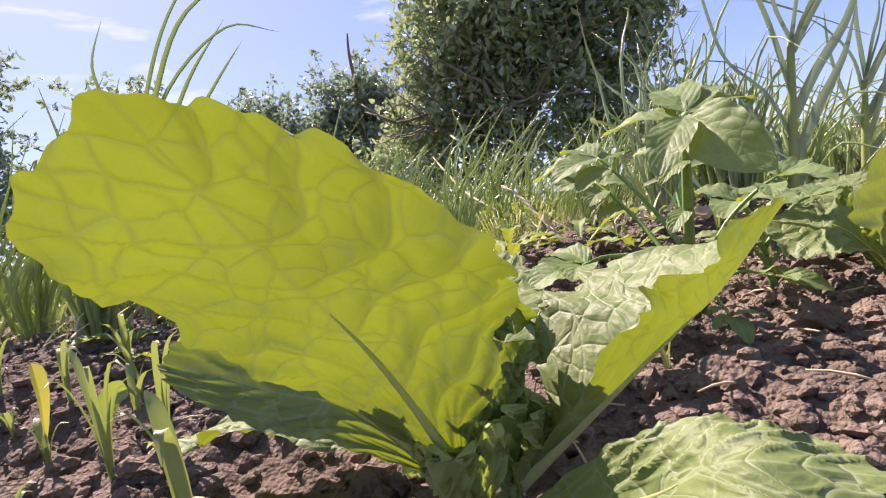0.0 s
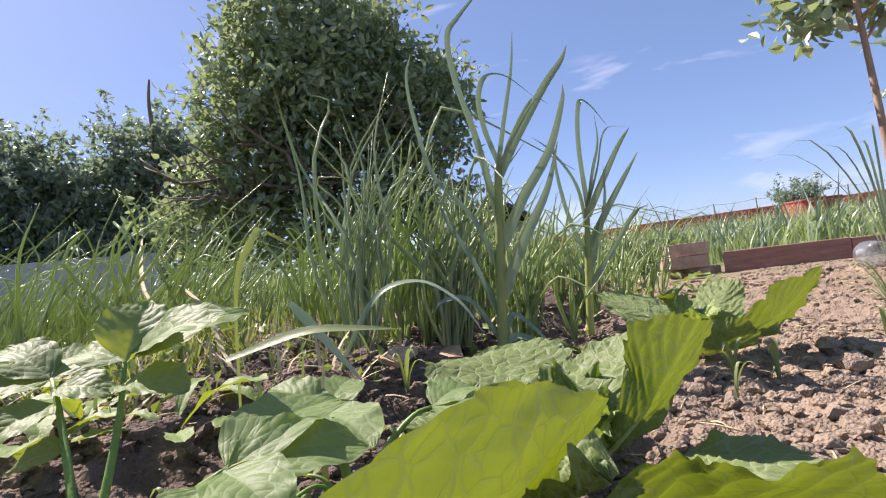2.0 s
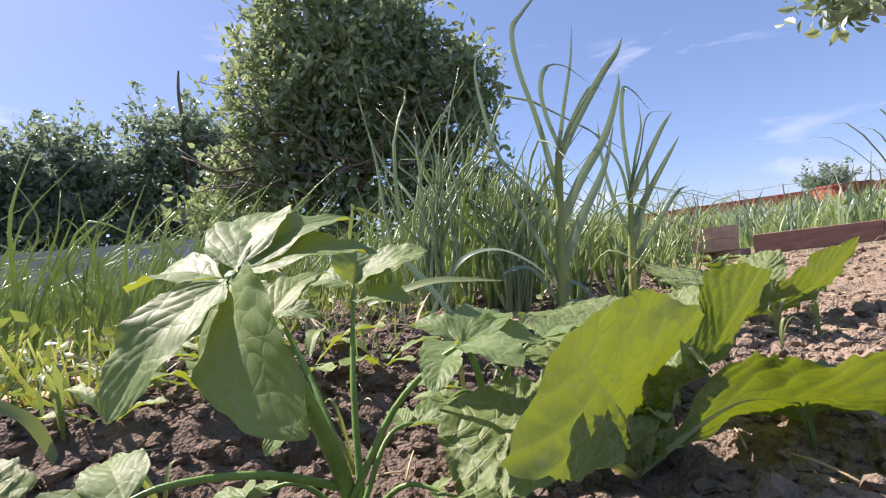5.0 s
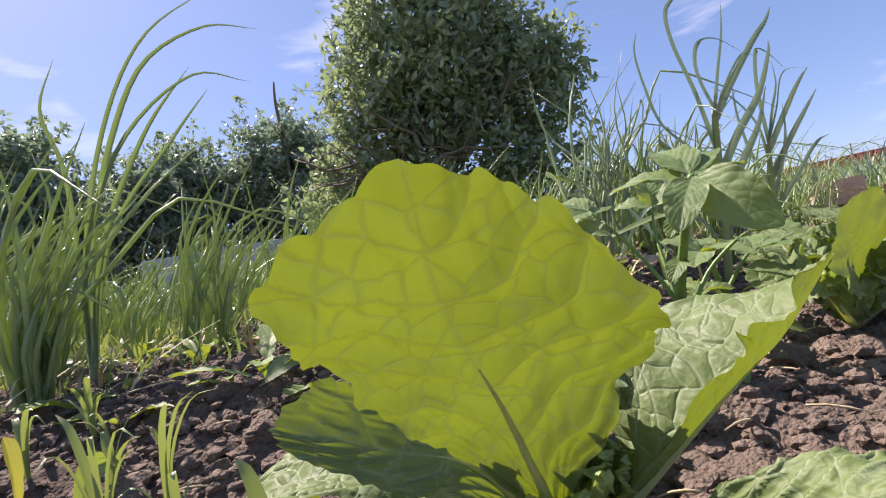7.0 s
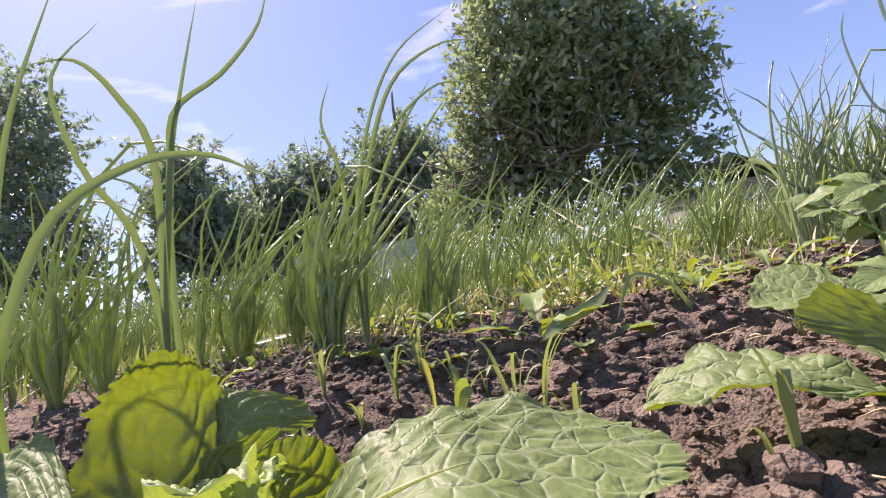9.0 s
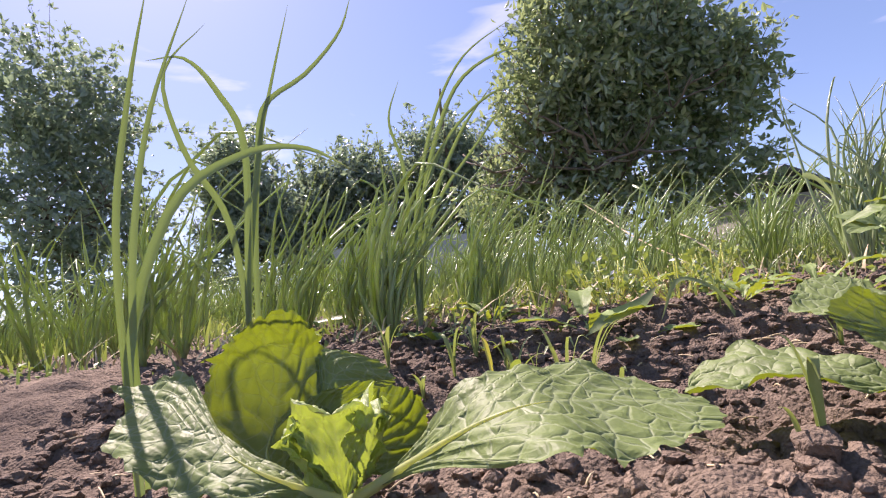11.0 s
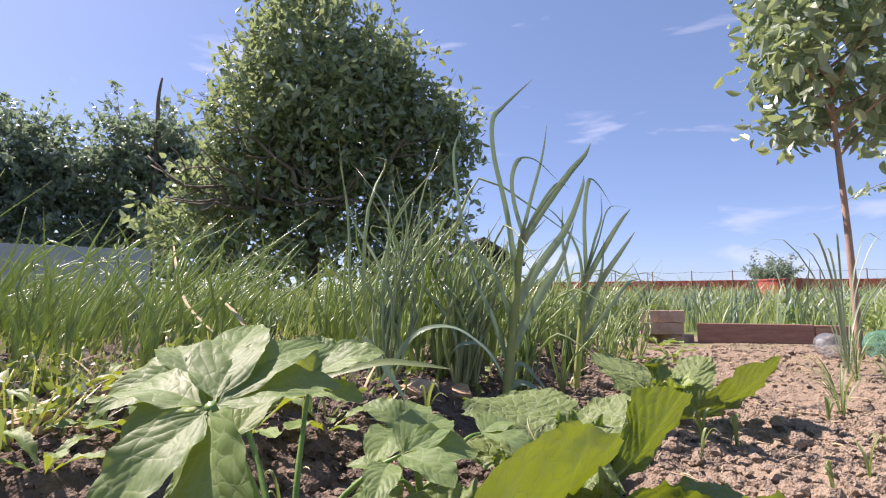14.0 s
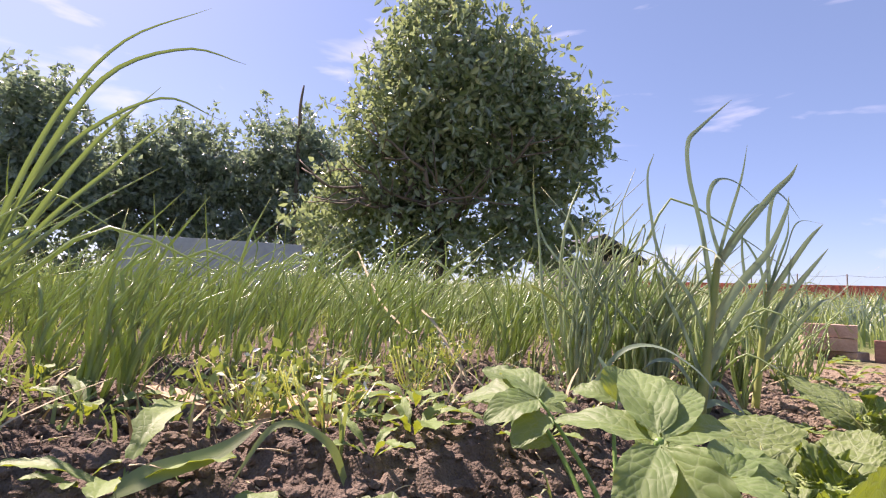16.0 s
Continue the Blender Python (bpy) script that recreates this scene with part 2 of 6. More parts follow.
M_WEED = tree_leaf_material("weed leaf", (0.14, 0.23, 0.06), (0.26, 0.34, 0.10), (0.28, 0.36, 0.05), 0.30, 0.5)
M_FIELD = blade_material("field grass", (0.24, 0.34, 0.10), (0.30, 0.38, 0.16), (0.36, 0.46, 0.10), 0.35)
M_DRY = plain("dry straw", (0.42, 0.33, 0.18), (0.66, 0.56, 0.36), 90, 0.8)
M_CHIP = plain("wood chip", (0.40, 0.26, 0.15), (0.62, 0.46, 0.30), 60, 0.85)
M_BARK = plain("tree bark", (0.10, 0.08, 0.06), (0.24, 0.19, 0.15), 14, 0.9, 0.8, 0.01, stretch=(1, 1, 0.25))
M_SAPBARK = plain("young bark", (0.24, 0.15, 0.10), (0.42, 0.30, 0.22), 40, 0.75, 0.4, 0.002, stretch=(1, 1, 0.3))
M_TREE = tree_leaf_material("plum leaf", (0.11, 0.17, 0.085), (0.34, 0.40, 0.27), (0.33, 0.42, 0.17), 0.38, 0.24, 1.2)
# far foliage: the haze of distance is mixed into the leaf colour, greyer and bluer
M_TREEFAR = tree_leaf_material("hazed orchard leaf", (0.14, 0.19, 0.16), (0.29, 0.35, 0.28), (0.28, 0.38, 0.21), 0.38, 0.34, 0.8)
M_SAPLEAF = tree_leaf_material("sapling leaf", (0.17, 0.24, 0.15), (0.38, 0.45, 0.33), (0.32, 0.42, 0.15), 0.34, 0.34, 0.7)
M_BRICK = plain("clay brick", (0.34, 0.21, 0.155), (0.54, 0.39, 0.31), 30, 0.9, 0.6, 0.003)
M_BOARD = plain("brown painted board", (0.22, 0.105, 0.08), (0.36, 0.20, 0.155), 12, 0.65, 0.4, 0.002, stretch=(1, 1, 6))
M_RED = plain("red painted sheet", (0.46, 0.07, 0.05), (0.58, 0.13, 0.09), 3, 0.5, 0.1)
M_RUST = plain("rusty red steel", (0.26, 0.06, 0.045), (0.52, 0.10, 0.075), 4, 0.6, 0.3)
M_POST = plain("dark steel post", (0.06, 0.05, 0.045), (0.14, 0.11, 0.09), 20, 0.7)
M_GREY = plain("grey sheet", (0.30, 0.31, 0.33), (0.44, 0.45, 0.47), 4, 0.6)
M_ROOF = plain("dark roof", (0.06, 0.065, 0.075), (0.12, 0.125, 0.14), 3, 0.7)
M_WALLFAR = plain("shed wall", (0.20, 0.18, 0.16), (0.32, 0.29, 0.26), 3, 0.85)


# ---- numeric helpers ----
rng = np.random.default_rng(7)


def _hash(ix, iy, seed):
    h = (ix.astype(np.int64) * 374761393 + iy.astype(np.int64) * 668265263 + seed * 1442695041) & 0xFFFFFFFF
    h = ((h ^ (h >> 13)) * 1274126177) & 0xFFFFFFFF
    return ((h ^ (h >> 16)) & 0xFFFFFF) / float(0xFFFFFF)


def vnoise(x, y, seed=0):
    """Smooth value noise, 0 to 1."""
    ix, iy = np.floor(x), np.floor(y)
    fx, fy = x - ix, y - iy
    fx, fy = fx * fx * (3 - 2 * fx), fy * fy * (3 - 2 * fy)
    a, b = _hash(ix, iy, seed), _hash(ix + 1, iy, seed)
    c, d = _hash(ix, iy + 1, seed), _hash(ix + 1, iy + 1, seed)
    return (a * (1 - fx) + b * fx) * (1 - fy) + (c * (1 - fx) + d * fx) * fy


def lumps(x, y, seed=0):
    """Rounded lumps: high in the middle of each cell."""
    ix, iy = np.floor(x), np.floor(y)
    best = np.full(x.shape, 9.0)
    for dx in (-1, 0, 1):
        for dy in (-1, 0, 1):
            cx, cy = ix + dx, iy + dy
            px, py = cx + _hash(cx, cy, seed), cy + _hash(cx, cy, seed + 5)
            best = np.minimum(best, (px - x) ** 2 + (py - y) ** 2)
    return np.clip(1 - best * 1.25, 0, 1)


def rise(s, a, b):
    t = np.clip((s - a) / (b - a), 0, 1)
    return t * t * (3 - 2 * t)


def ground_base(x, y):
    """The bed's gentle form: the onion bed lies higher than the cabbage row; a mound by the young tree."""
    x, y = np.asarray(x, float), np.asarray(y, float)
    edge = np.interp(x, [-1.2, -0.6, 0, 0.35, 0.7, 1.2, 3], [0.25, 0.30, 0.36, 0.60, 0.90, 1.35, 3.2])
    bed = 0.055 * rise(y - edge, 0, 0.18) * (1 - 0.6 * rise(y, 1.6, 3)) * (1 - rise(x, 1.6, 2.6))
    return bed + 0.03 * np.exp(-(((x - 1.6) / 0.5) ** 2 + ((y - 0.8) / 0.4) ** 2))


def ground_z(x, y):
    x, y = np.asarray(x, float), np.asarray(y, float)
    near = np.exp(-((x - 0.35) ** 2 + (y - 0.6) ** 2) / 4.0)
    z = ground_base(x, y)
    dry = 1 - 0.55 * rise(0.80 * x - 0.62 * y, -0.05, 0.30)
    wx, wy = x + 0.02 * (vnoise(x * 30, y * 30, 12) - 0.5), y + 0.02 * (vnoise(x * 30, y * 30, 13) - 0.5)
    crumb = 0.022 * (vnoise(x * 8, y * 8, 1) - 0.5)
    for k, (freq, high) in enumerate(((15, 0.013), (33, 0.010), (70, 0.008), (150, 0.0045))):
        crumb = crumb + high * (np.abs(2 * vnoise(wx * freq + 3 * k, wy * freq - 5 * k, 30 + k) - 1) - 0.4) * (dry if k < 2 else 1)
    z = z + near * crumb
    return z + (1 - near) * 0.05 * (vnoise(x * 0.7, y * 0.7, 6) - 0.5)


def mesh_from(name, verts, faces, material, uv=None, smooth=True):
    me = bpy.data.meshes.new(name)
    me.from_pydata([tuple(v) for v in verts], [], [tuple(f) for f in faces])
    me.materials.append(material)
    if smooth:
        me.polygons.foreach_set("use_smooth", [True] * len(me.polygons))
    if uv is not None:
        uv = np.asarray(uv, float)
        idx = np.empty(len(me.loops), int)
        me.loops.foreach_get("vertex_index", idx)
        me.uv_layers.new(name="uv").data.foreach_set("uv", uv[idx, :2].ravel())
        if uv.shape[1] == 4:
            me.uv_layers.new(name="vein").data.foreach_set("uv", uv[idx, 2:].ravel())
    me.update()
    return me


def part(name, mesh, parent, label="", m=None):
    ob = new(name, mesh)
    ob.parent = parent
    if m is not None:
        ob.matrix_basis = m
    return tagged(ob, label) if label else ob


def thing(name, place, label, category, group="", kind="", turn=0.0):
    ob = new(name)
    ob.empty_display_size = 0.02
    ob.matrix_basis = pose(*place, 0, 0, turn)
    return tagged(ob, label, category, group, kind)


class Soup:
    """Collects vertices and faces of one mesh."""

    def __init__(self):
        self.v, self.f, self.uv, self.n = [], [], [], 0

    def add(self, verts, faces, uv=None):
        verts = np.asarray(verts, float)
        self.v.append(verts)
        self.f.extend([tuple(i + self.n for i in f) for f in faces])
        self.uv.append(np.zeros((len(verts), 2)) if uv is None else np.asarray(uv, float))
        self.n += len(verts)

    def mesh(self, name, material, smooth=True):
        return mesh_from(name, np.concatenate(self.v), self.f, material, np.concatenate(self.uv), smooth)


def spline(pts, n):
    """n points of a smooth curve through pts."""
    p = np.asarray(pts, float)
    if len(p) == 2:
        return p[0] + (p[1] - p[0]) * np.linspace(0, 1, n)[:, None]
    p = np.vstack([2 * p[0] - p[1], p, 2 * p[-1] - p[-2]])
    t = np.linspace(0, len(p) - 3 - 1e-9, n)
    i = np.floor(t).astype(int)
    s = (t - i)[:, None]
    a, b, c, d = p[i], p[i + 1], p[i + 2], p[i + 3]
    return 0.5 * (2 * b + (c - a) * s + (2 * a - 5 * b + 4 * c - d) * s ** 2 + (3 * b - a - 3 * c + d) * s ** 3)


def frames_along(c, up):
    """Tangent, side and normal along a curve, with the normal kept near up."""
    t = np.gradient(c, axis=0)
    t /= np.linalg.norm(t, axis=1)[:, None] + 1e-12
    up = np.asarray(up, float)
    s = np.cross(t, up)
    ln = np.linalg.norm(s, axis=1)[:, None]
    s = np.where(ln < 1e-4, np.array([1.0, 0, 0]), s / (ln + 1e-12))
    for i in range(1, len(s)):
        if np.dot(s[i], s[i - 1]) < 0:
            s[i] = -s[i]
    return t, s, np.cross(s, t)


def tube(soup, pts, radii, sides=6, n=None, up=(0.3, 0.2, 1)):
    n = n or len(pts)
    c = spline(pts, n)
    r = np.interp(np.linspace(0, 1, n), np.linspace(0, 1, len(radii)), radii)
    _, s, nn = frames_along(c, up)
    a = np.linspace(0, 2 * np.pi, sides, endpoint=False)
    ring = np.cos(a)[None, :, None] * s[:, None] + np.sin(a)[None, :, None] * nn[:, None]
    v = (c[:, None] + ring * r[:, None, None]).reshape(-1, 3)
    f = [(i * sides + j, i * sides + (j + 1) % sides, (i + 1) * sides + (j + 1) % sides, (i + 1) * sides + j)
         for i in range(n - 1) for j in range(sides)]
    f += [tuple(range(sides))[::-1], tuple((n - 1) * sides + j for j in range(sides))]
    uv = np.stack([np.repeat(np.linspace(0, 1, n), sides), np.tile(np.arange(sides) / sides, n)], 1)
    soup.add(v, f, uv)


def blade(soup, pts, width, n=9, up=(0, 0, 1), fold=0.35, shape=None, across=2):
    """A flat, keeled leaf: a strip along a curve that narrows to its tip."""
    c = spline(pts, n)
    u = np.linspace(0, 1, n)
    w = width * (shape(u) if shape else (0.75 + 0.5 * u) * (1 - u ** 3) ** 0.9 + 0.02)
    _, s, nn = frames_along(c, up)
    k = across * 2 + 1
    vv = np.linspace(-1, 1, k)
    v = c[:, None] + s[:, None] * (vv[None, :, None] * w[:, None, None] * 0.5) + nn[:, None] * (np.abs(vv)[None, :, None] * fold * w[:, None, None] * 0.5)
    f = [(i * k + j, i * k + j + 1, (i + 1) * k + j + 1, (i + 1) * k + j) for i in range(n - 1) for j in range(k - 1)]
    uv = np.stack([np.repeat(u, k), np.tile((vv + 1) / 2, n)], 1)
    soup.add(v.reshape(-1, 3), f, uv)


def vein_field(U, V, ribs, seed, cross=3.2):
    """Place along the side veins and across the panels between them: whole numbers are veins."""
    a = np.abs(V)
    p = (U - 0.36 * a ** 1.15) * ribs + (vnoise(U * 5 + seed * 1.3, V * 3 + seed * 0.7 + 9, 21) - 0.5) * 0.7 * np.minimum(1, a * 3)
    q = a * cross + (vnoise(U * 9 + seed * 0.9, V * 6 + seed * 1.9 + 9, 22) - 0.5) * 0.9
    return p, q


def panels(p, q):
    """Height of the swollen panels between the veins, 0 on a vein to 1."""
    e = 2 * np.abs(p - np.round(p))
    q = q + 0.5 * np.mod(np.floor(p), 2)
    c = 2 * np.abs(q - np.round(q))
    return 0.6 * (1 - (1 - e) ** 3) + 0.4 * (1 - (1 - np.minimum(e, c * 1.4).clip(0, 1)) ** 3)


def broad_leaf(soup, pts, width, up, fold=0.3, curl=0.0, wave=0.12, lobes=0.0, pucker=0.004, petiole=0.12, seed=0, nu=44, nv=30, blunt=0.55, cell=0.022, ribs=6.5, ovate=0.0):
    """A broad leaf along its midrib: blade widest past the middle, waved and toothed edge, blistered face."""
    r = np.random.default_rng(seed)
    c = spline(pts, nu)
    u = np.linspace(0, 1, nu)
    ub = np.clip((u - petiole) / (1 - petiole), 0, 1)
    prof = np.clip(ub, 0, 1) ** 0.7 * np.clip(1 - ub ** (1.9 / blunt), 0, 1) ** 0.5
    egg = ub ** 0.42 * np.clip(1 - ub, 0, 1) ** 0.72
    prof = (1 - ovate) * prof / prof.max() + ovate * egg / egg.max()
    prof = prof / prof.max()
    w = width * 0.5 * np.maximum(prof, 0.05)
    t, s, nn = frames_along(c, up)
    vv = np.linspace(-1, 1, nv * 2 + 1)
    av = np.abs(vv)
    length = np.linalg.norm(np.diff(c, axis=0), axis=1).sum()
    U, V = np.meshgrid(u, vv, indexing="ij")
    ph = r.uniform(0, 6.28, 6)
    tooth = 1 + lobes * (np.sin(U * 31 + ph[0] + np.sign(V)) * 0.5 + np.sin(U * 67 + ph[1] - np.sign(V)) * 0.35 + np.sin(U * 120 + ph[5]) * 0.2) * np.abs(V) ** 4
    W = w[:, None] * tooth
    ang = fold + curl * np.abs(V)
    side = np.sign(V) * np.abs(V) * W * np.cos(ang)
    lift = np.abs(V) * W * np.sin(ang)
    edge = np.abs(V) ** 2.2
    lift = lift + width * wave * edge * (np.sin(U * 17 + ph[2] + 1.7 * np.sign(V)) * 0.55 + np.sin(U * 33 + ph[3] - np.sign(V)) * 0.3) * np.minimum(1, 4 * prof[:, None])
    lx, ly = U * length / cell, side / cell
    vp, vq = vein_field(U, V, ribs, seed)
    blister = (panels(vp, vq) - 0.6) + 0.5 * (lumps(lx + seed * 3.1, ly + seed * 1.7, 11) - 0.45)
    lift = lift + pucker * blister * np.minimum(1, av * 6)[None, :] * np.minimum(1, 5 * prof[:, None])
    drop = 0.15 * av[None, :] ** 2 * W
    P = c[:, None] + s[:, None] * side[..., None] + nn[:, None] * lift[..., None] + t[:, None] * drop[..., None]
    k = len(vv)
    f = [(i * k + j, i * k + j + 1, (i + 1) * k + j + 1, (i + 1) * k + j) for i in range(nu - 1) for j in range(k - 1)]
    uv = np.stack([U.ravel(), 0.5 + 0.5 * (side / (w.max() + 1e-9)).ravel(), vp.ravel(), vq.ravel()], 1)
    soup.add(P.reshape(-1, 3), f, uv)


def solid(bm, name, material, bevel=0.0):
    if bevel:
        bmesh.ops.bevel(bm, geom=bm.edges[:], offset=bevel, segments=2, affect="EDGES", profile=0.6)
    me = bpy.data.meshes.new(name)
    bm.to_mesh(me)
    bm.free()
    me.materials.append(material)
    return me


def box(name, size, material, bevel=0.004, jitter=0.0):
    bm = bmesh.new()
    bmesh.ops.create_cube(bm, size=1.0)
    bmesh.ops.scale(bm, vec=size, verts=bm.verts)
    if jitter:
        bmesh.ops.subdivide_edges(bm, edges=bm.edges[:], cuts=3, use_grid_fill=True)
        for v in bm.verts:
            v.co += Vector(noise.noise_vector(v.co * 30)) * jitter
        return solid(bm, name, material)
    return solid(bm, name, material, bevel)


def many_blades(soup, roots, height, width, lean, r, bend=0.5, seg=5):
    """Thin grass blades, one from each root, bending outwards and with the wind."""
    m = len(roots)
    a = r.uniform(0, 6.283, m)
    h = height * r.uniform(0.45, 1.1, m)
    out = np.stack([np.cos(a), np.sin(a), np.zeros(m)], 1) * (h * bend * r.uniform(0.1, 1.0, m))[:, None] + np.array([*lean, 0]) * h[:, None]
    side = np.stack([-np.sin(a), np.cos(a), np.zeros(m)], 1)
    turn = r.uniform(-1.2, 1.2, m)
    side = side * np.cos(turn)[:, None] + np.stack([np.cos(a), np.sin(a), np.zeros(m)], 1) * np.sin(turn)[:, None]
    sag = np.where(r.random(m) > 0.75, r.uniform(0.15, 0.5, m), 0.0)
    u = np.linspace(0, 1, seg)
    c = roots[:, None] + out[:, None] * (u ** 1.9)[None, :, None]
    c[..., 2] += h[:, None] * (u[None] - sag[:, None] * np.clip(u[None] - 0.55, 0, 1) ** 1.5 * 3)
    w = width * r.uniform(0.6, 1.3, m)[:, None] * (1 - u[None] ** 2.5) * 0.5 + 0.0004
    v = np.stack([c - side[:, None] * w[..., None], c + side[:, None] * w[..., None]], 2).reshape(-1, 3)
    i = (np.arange(m)[:, None] * seg * 2 + np.arange(seg - 1)[None] * 2 + soup.n).ravel()
    soup.v.append(v)
    soup.f.extend(map(tuple, np.stack([i, i + 1, i + 3, i + 2], 1).tolist()))
    uv = np.stack([np.tile(np.repeat(u, 2), m), np.tile([0.0, 1.0], m * seg)], 1)
    soup.uv.append(uv)
    soup.n += len(v)


# ---- ground: one sheet, fine where the eye passes, coarse to the horizon ----
def graded(lo, hi, step, far):
    mid = np.arange(lo, hi, step)
    up, down, s = [], [], step
    x = hi
    while x < far:
        up.append(x)
        s *= 1.09
        x += s
    s, x = step, lo
    while x > -far:
        s *= 1.09
        x -= s
        down.append(x)
    return np.concatenate([down[::-1], mid, up])


gx, gy = graded(-0.7, 1.25, 0.0034, 600), graded(0.0, 1.0, 0.0034, 600)
GX, GY = np.meshgrid(gx, gy, indexing="xy")
GZ = ground_z(GX, GY)
nx = len(gx)
quads = (np.arange((len(gy) - 1) * nx).reshape(len(gy) - 1, nx)[:, :-1]).ravel()
ground = new("ground", mesh_from("ground", np.stack([GX.ravel(), GY.ravel(), GZ.ravel()], 1),
                                 np.stack([quads, quads + 1, quads + nx + 1, quads + nx], 1).tolist(), M_SOIL))
tagged(ground, "crumbly brown garden soil with clods and straw bits", "soil", kind="structure")


def gz(x, y):
    return float(ground_z(np.array([x]), np.array([y]))[0])


# ---- cabbage row ----
def cabbage(base, leaves, label, heart=9):
    """The foot and the small curled inner leaves: (midrib points in the world, width, up, options)."""
    x, y = base
    z = gz(x, y)
    ob = thing("cabbage", (x, y, z), label, "cabbage", "cabbages in the row")
    for i, (pts, width, up, opt) in enumerate(leaves):
        s = Soup()
        local = [(p[0] - x, p[1] - y, p[2] - z) for p in pts]
        o = dict(fold=0.3, wave=0.07, lobes=0.10, pucker=0.0035, seed=i + int(abs(x) * 1000))
        o.update(opt)
        broad_leaf(s, local, width, up, **o)
        part("leaf", s.mesh("leaf", M_CABBAGE), ob)
    r = np.random.default_rng(int(abs(x) * 1000) + 3)
    for k in range(heart):
        a = k * 2.4 + r.uniform(-0.4, 0.4)
        d = np.array([math.cos(a), math.sin(a), 0])
        ln, out = r.uniform(0.036, 0.058), 0.014 + 0.010 * k / heart
        s = Soup()
        broad_leaf(s, [d * 0.004 + (0, 0, 0.006), d * out + (0, 0, ln * 0.55), d * (out + 0.006) + (0, 0, ln * 0.9), d * (out + r.uniform(-0.004, 0.018)) + (0, 0, ln)], ln * r.uniform(0.7, 0.95), (-d[0], -d[1], 0.3),
                   fold=0.35, wave=0.16, lobes=0.09, pucker=0.0042, petiole=0.08, seed=k + int(abs(x) * 700), nu=32, nv=15, cell=0.007, ribs=6)
        part("leaf", s.mesh("leaf", M_HEART), ob)
    return ob


leaf_count = [0]


def open_leaf(plant, mid, left, right, wave=0.05, lobes=0.06, pucker=0.0017, cell=0.011, nu=64, nv=30):
    """A large outer leaf between its midrib and its two edges, all from the plant's foot outwards, blistered and toothed."""
    leaf_count[0] += 1
    seed = leaf_count[0]
    r = np.random.default_rng(900 + seed)
    foot = np.array(plant.matrix_basis.translation)
    base = np.array([0, 0, 0.006])
    m = spline([base] + [np.array(p) - foot for p in mid], nu)
    e0, e1 = ([base] + [np.array(p) - foot for p in side] for side in (left, right))
    L, R = spline(e0, nu), spline(e1, nu)
    u = np.linspace(0, 1, nu)
    vv = np.linspace(-1, 1, nv * 2 + 1)
    U, V = np.meshgrid(u, vv, indexing="ij")
    A = np.abs(V)[..., None]
    open_ = np.clip((u - 0.05) / 0.26, 0, 1) ** 0.7
    edge = np.where(V[..., None] < 0, L[:, None], R[:, None])
    edge = m[:, None] + (edge - m[:, None]) * np.maximum(open_, 0.03)[:, None, None]
    ph = r.uniform(0, 6.28, 6)
    side = np.sign(V)
    tooth = 1 + lobes * (np.sin(U * 29 + ph[0] + side) * 0.5 + np.sin(U * 61 + ph[1] - side) * 0.4 + np.sin(U * 117 + ph[5]) * 0.30 + np.sin(U * 77 + 2 * ph[2] + 2 * side) * 0.3) * np.abs(V) ** 5
    across = edge - m[:, None]
    P = m[:, None] + across * (A ** 0.93) * tooth[..., None]
    t = np.gradient(m, axis=0)
    t /= np.linalg.norm(t, axis=1)[:, None]
    n = np.cross(t[:, None], (R - L)[:, None] * np.ones((1, len(vv), 1)))
    n /= np.linalg.norm(n, axis=2)[..., None] + 1e-9
    size = np.linalg.norm(R - L, axis=1).max()
    length = np.linalg.norm(np.diff(m, axis=0), axis=1).sum()
    end = np.clip((U - 0.8) / 0.2, 0, 1) ** 2
    tipcurve = (1 - V ** 2) * 0.05 * end + 0.006 * end * (np.sin(V * 11 + ph[2]) + 0.7 * np.sin(V * 23 + ph[4]))
    P = P + t[:, None] * (tipcurve * length)[..., None]
    w = np.linalg.norm(across, axis=2)
    lift = size * wave * np.abs(V) ** 2.2 * (np.sin(U * 15 + ph[2] + 1.7 * side) * 0.55 + np.sin(U * 31 + ph[3] - side) * 0.35)
    bx, by = U * length / cell + seed * 3.1, V * w / cell + seed * 1.7
    vp, vq = vein_field(U, V, 7.0, seed, 4.6)
    lift = lift - pucker * ((panels(vp, vq) - 0.6) + 0.22 * (lumps(bx, by, 12) - 0.5)) * np.minimum(1, np.abs(V) * 5)
    lift = lift * np.minimum(1, open_ * 1.5)[:, None]
    P = P - n * lift[..., None]
    k = len(vv)
    f = [(i * k + j, i * k + j + 1, (i + 1) * k + j + 1, (i + 1) * k + j) for i in range(nu - 1) for j in range(k - 1)]
    uv = np.stack([U.ravel(), (0.5 + 0.5 * side * w * np.abs(V) / (size * 0.5)).ravel(), vp.ravel(), vq.ravel()], 1)
    s = Soup()
    s.add(P.reshape(-1, 3), f, uv)
    leaf = part("leaf", s.mesh("leaf", M_CABBAGE), plant)
    rib = Soup()
    tube(rib, m[: int(nu * 0.5)], [0.0034, 0.0013, 0.0002], 8)
    part("midrib", rib.mesh("midrib", M_RIB), leaf)
    return leaf


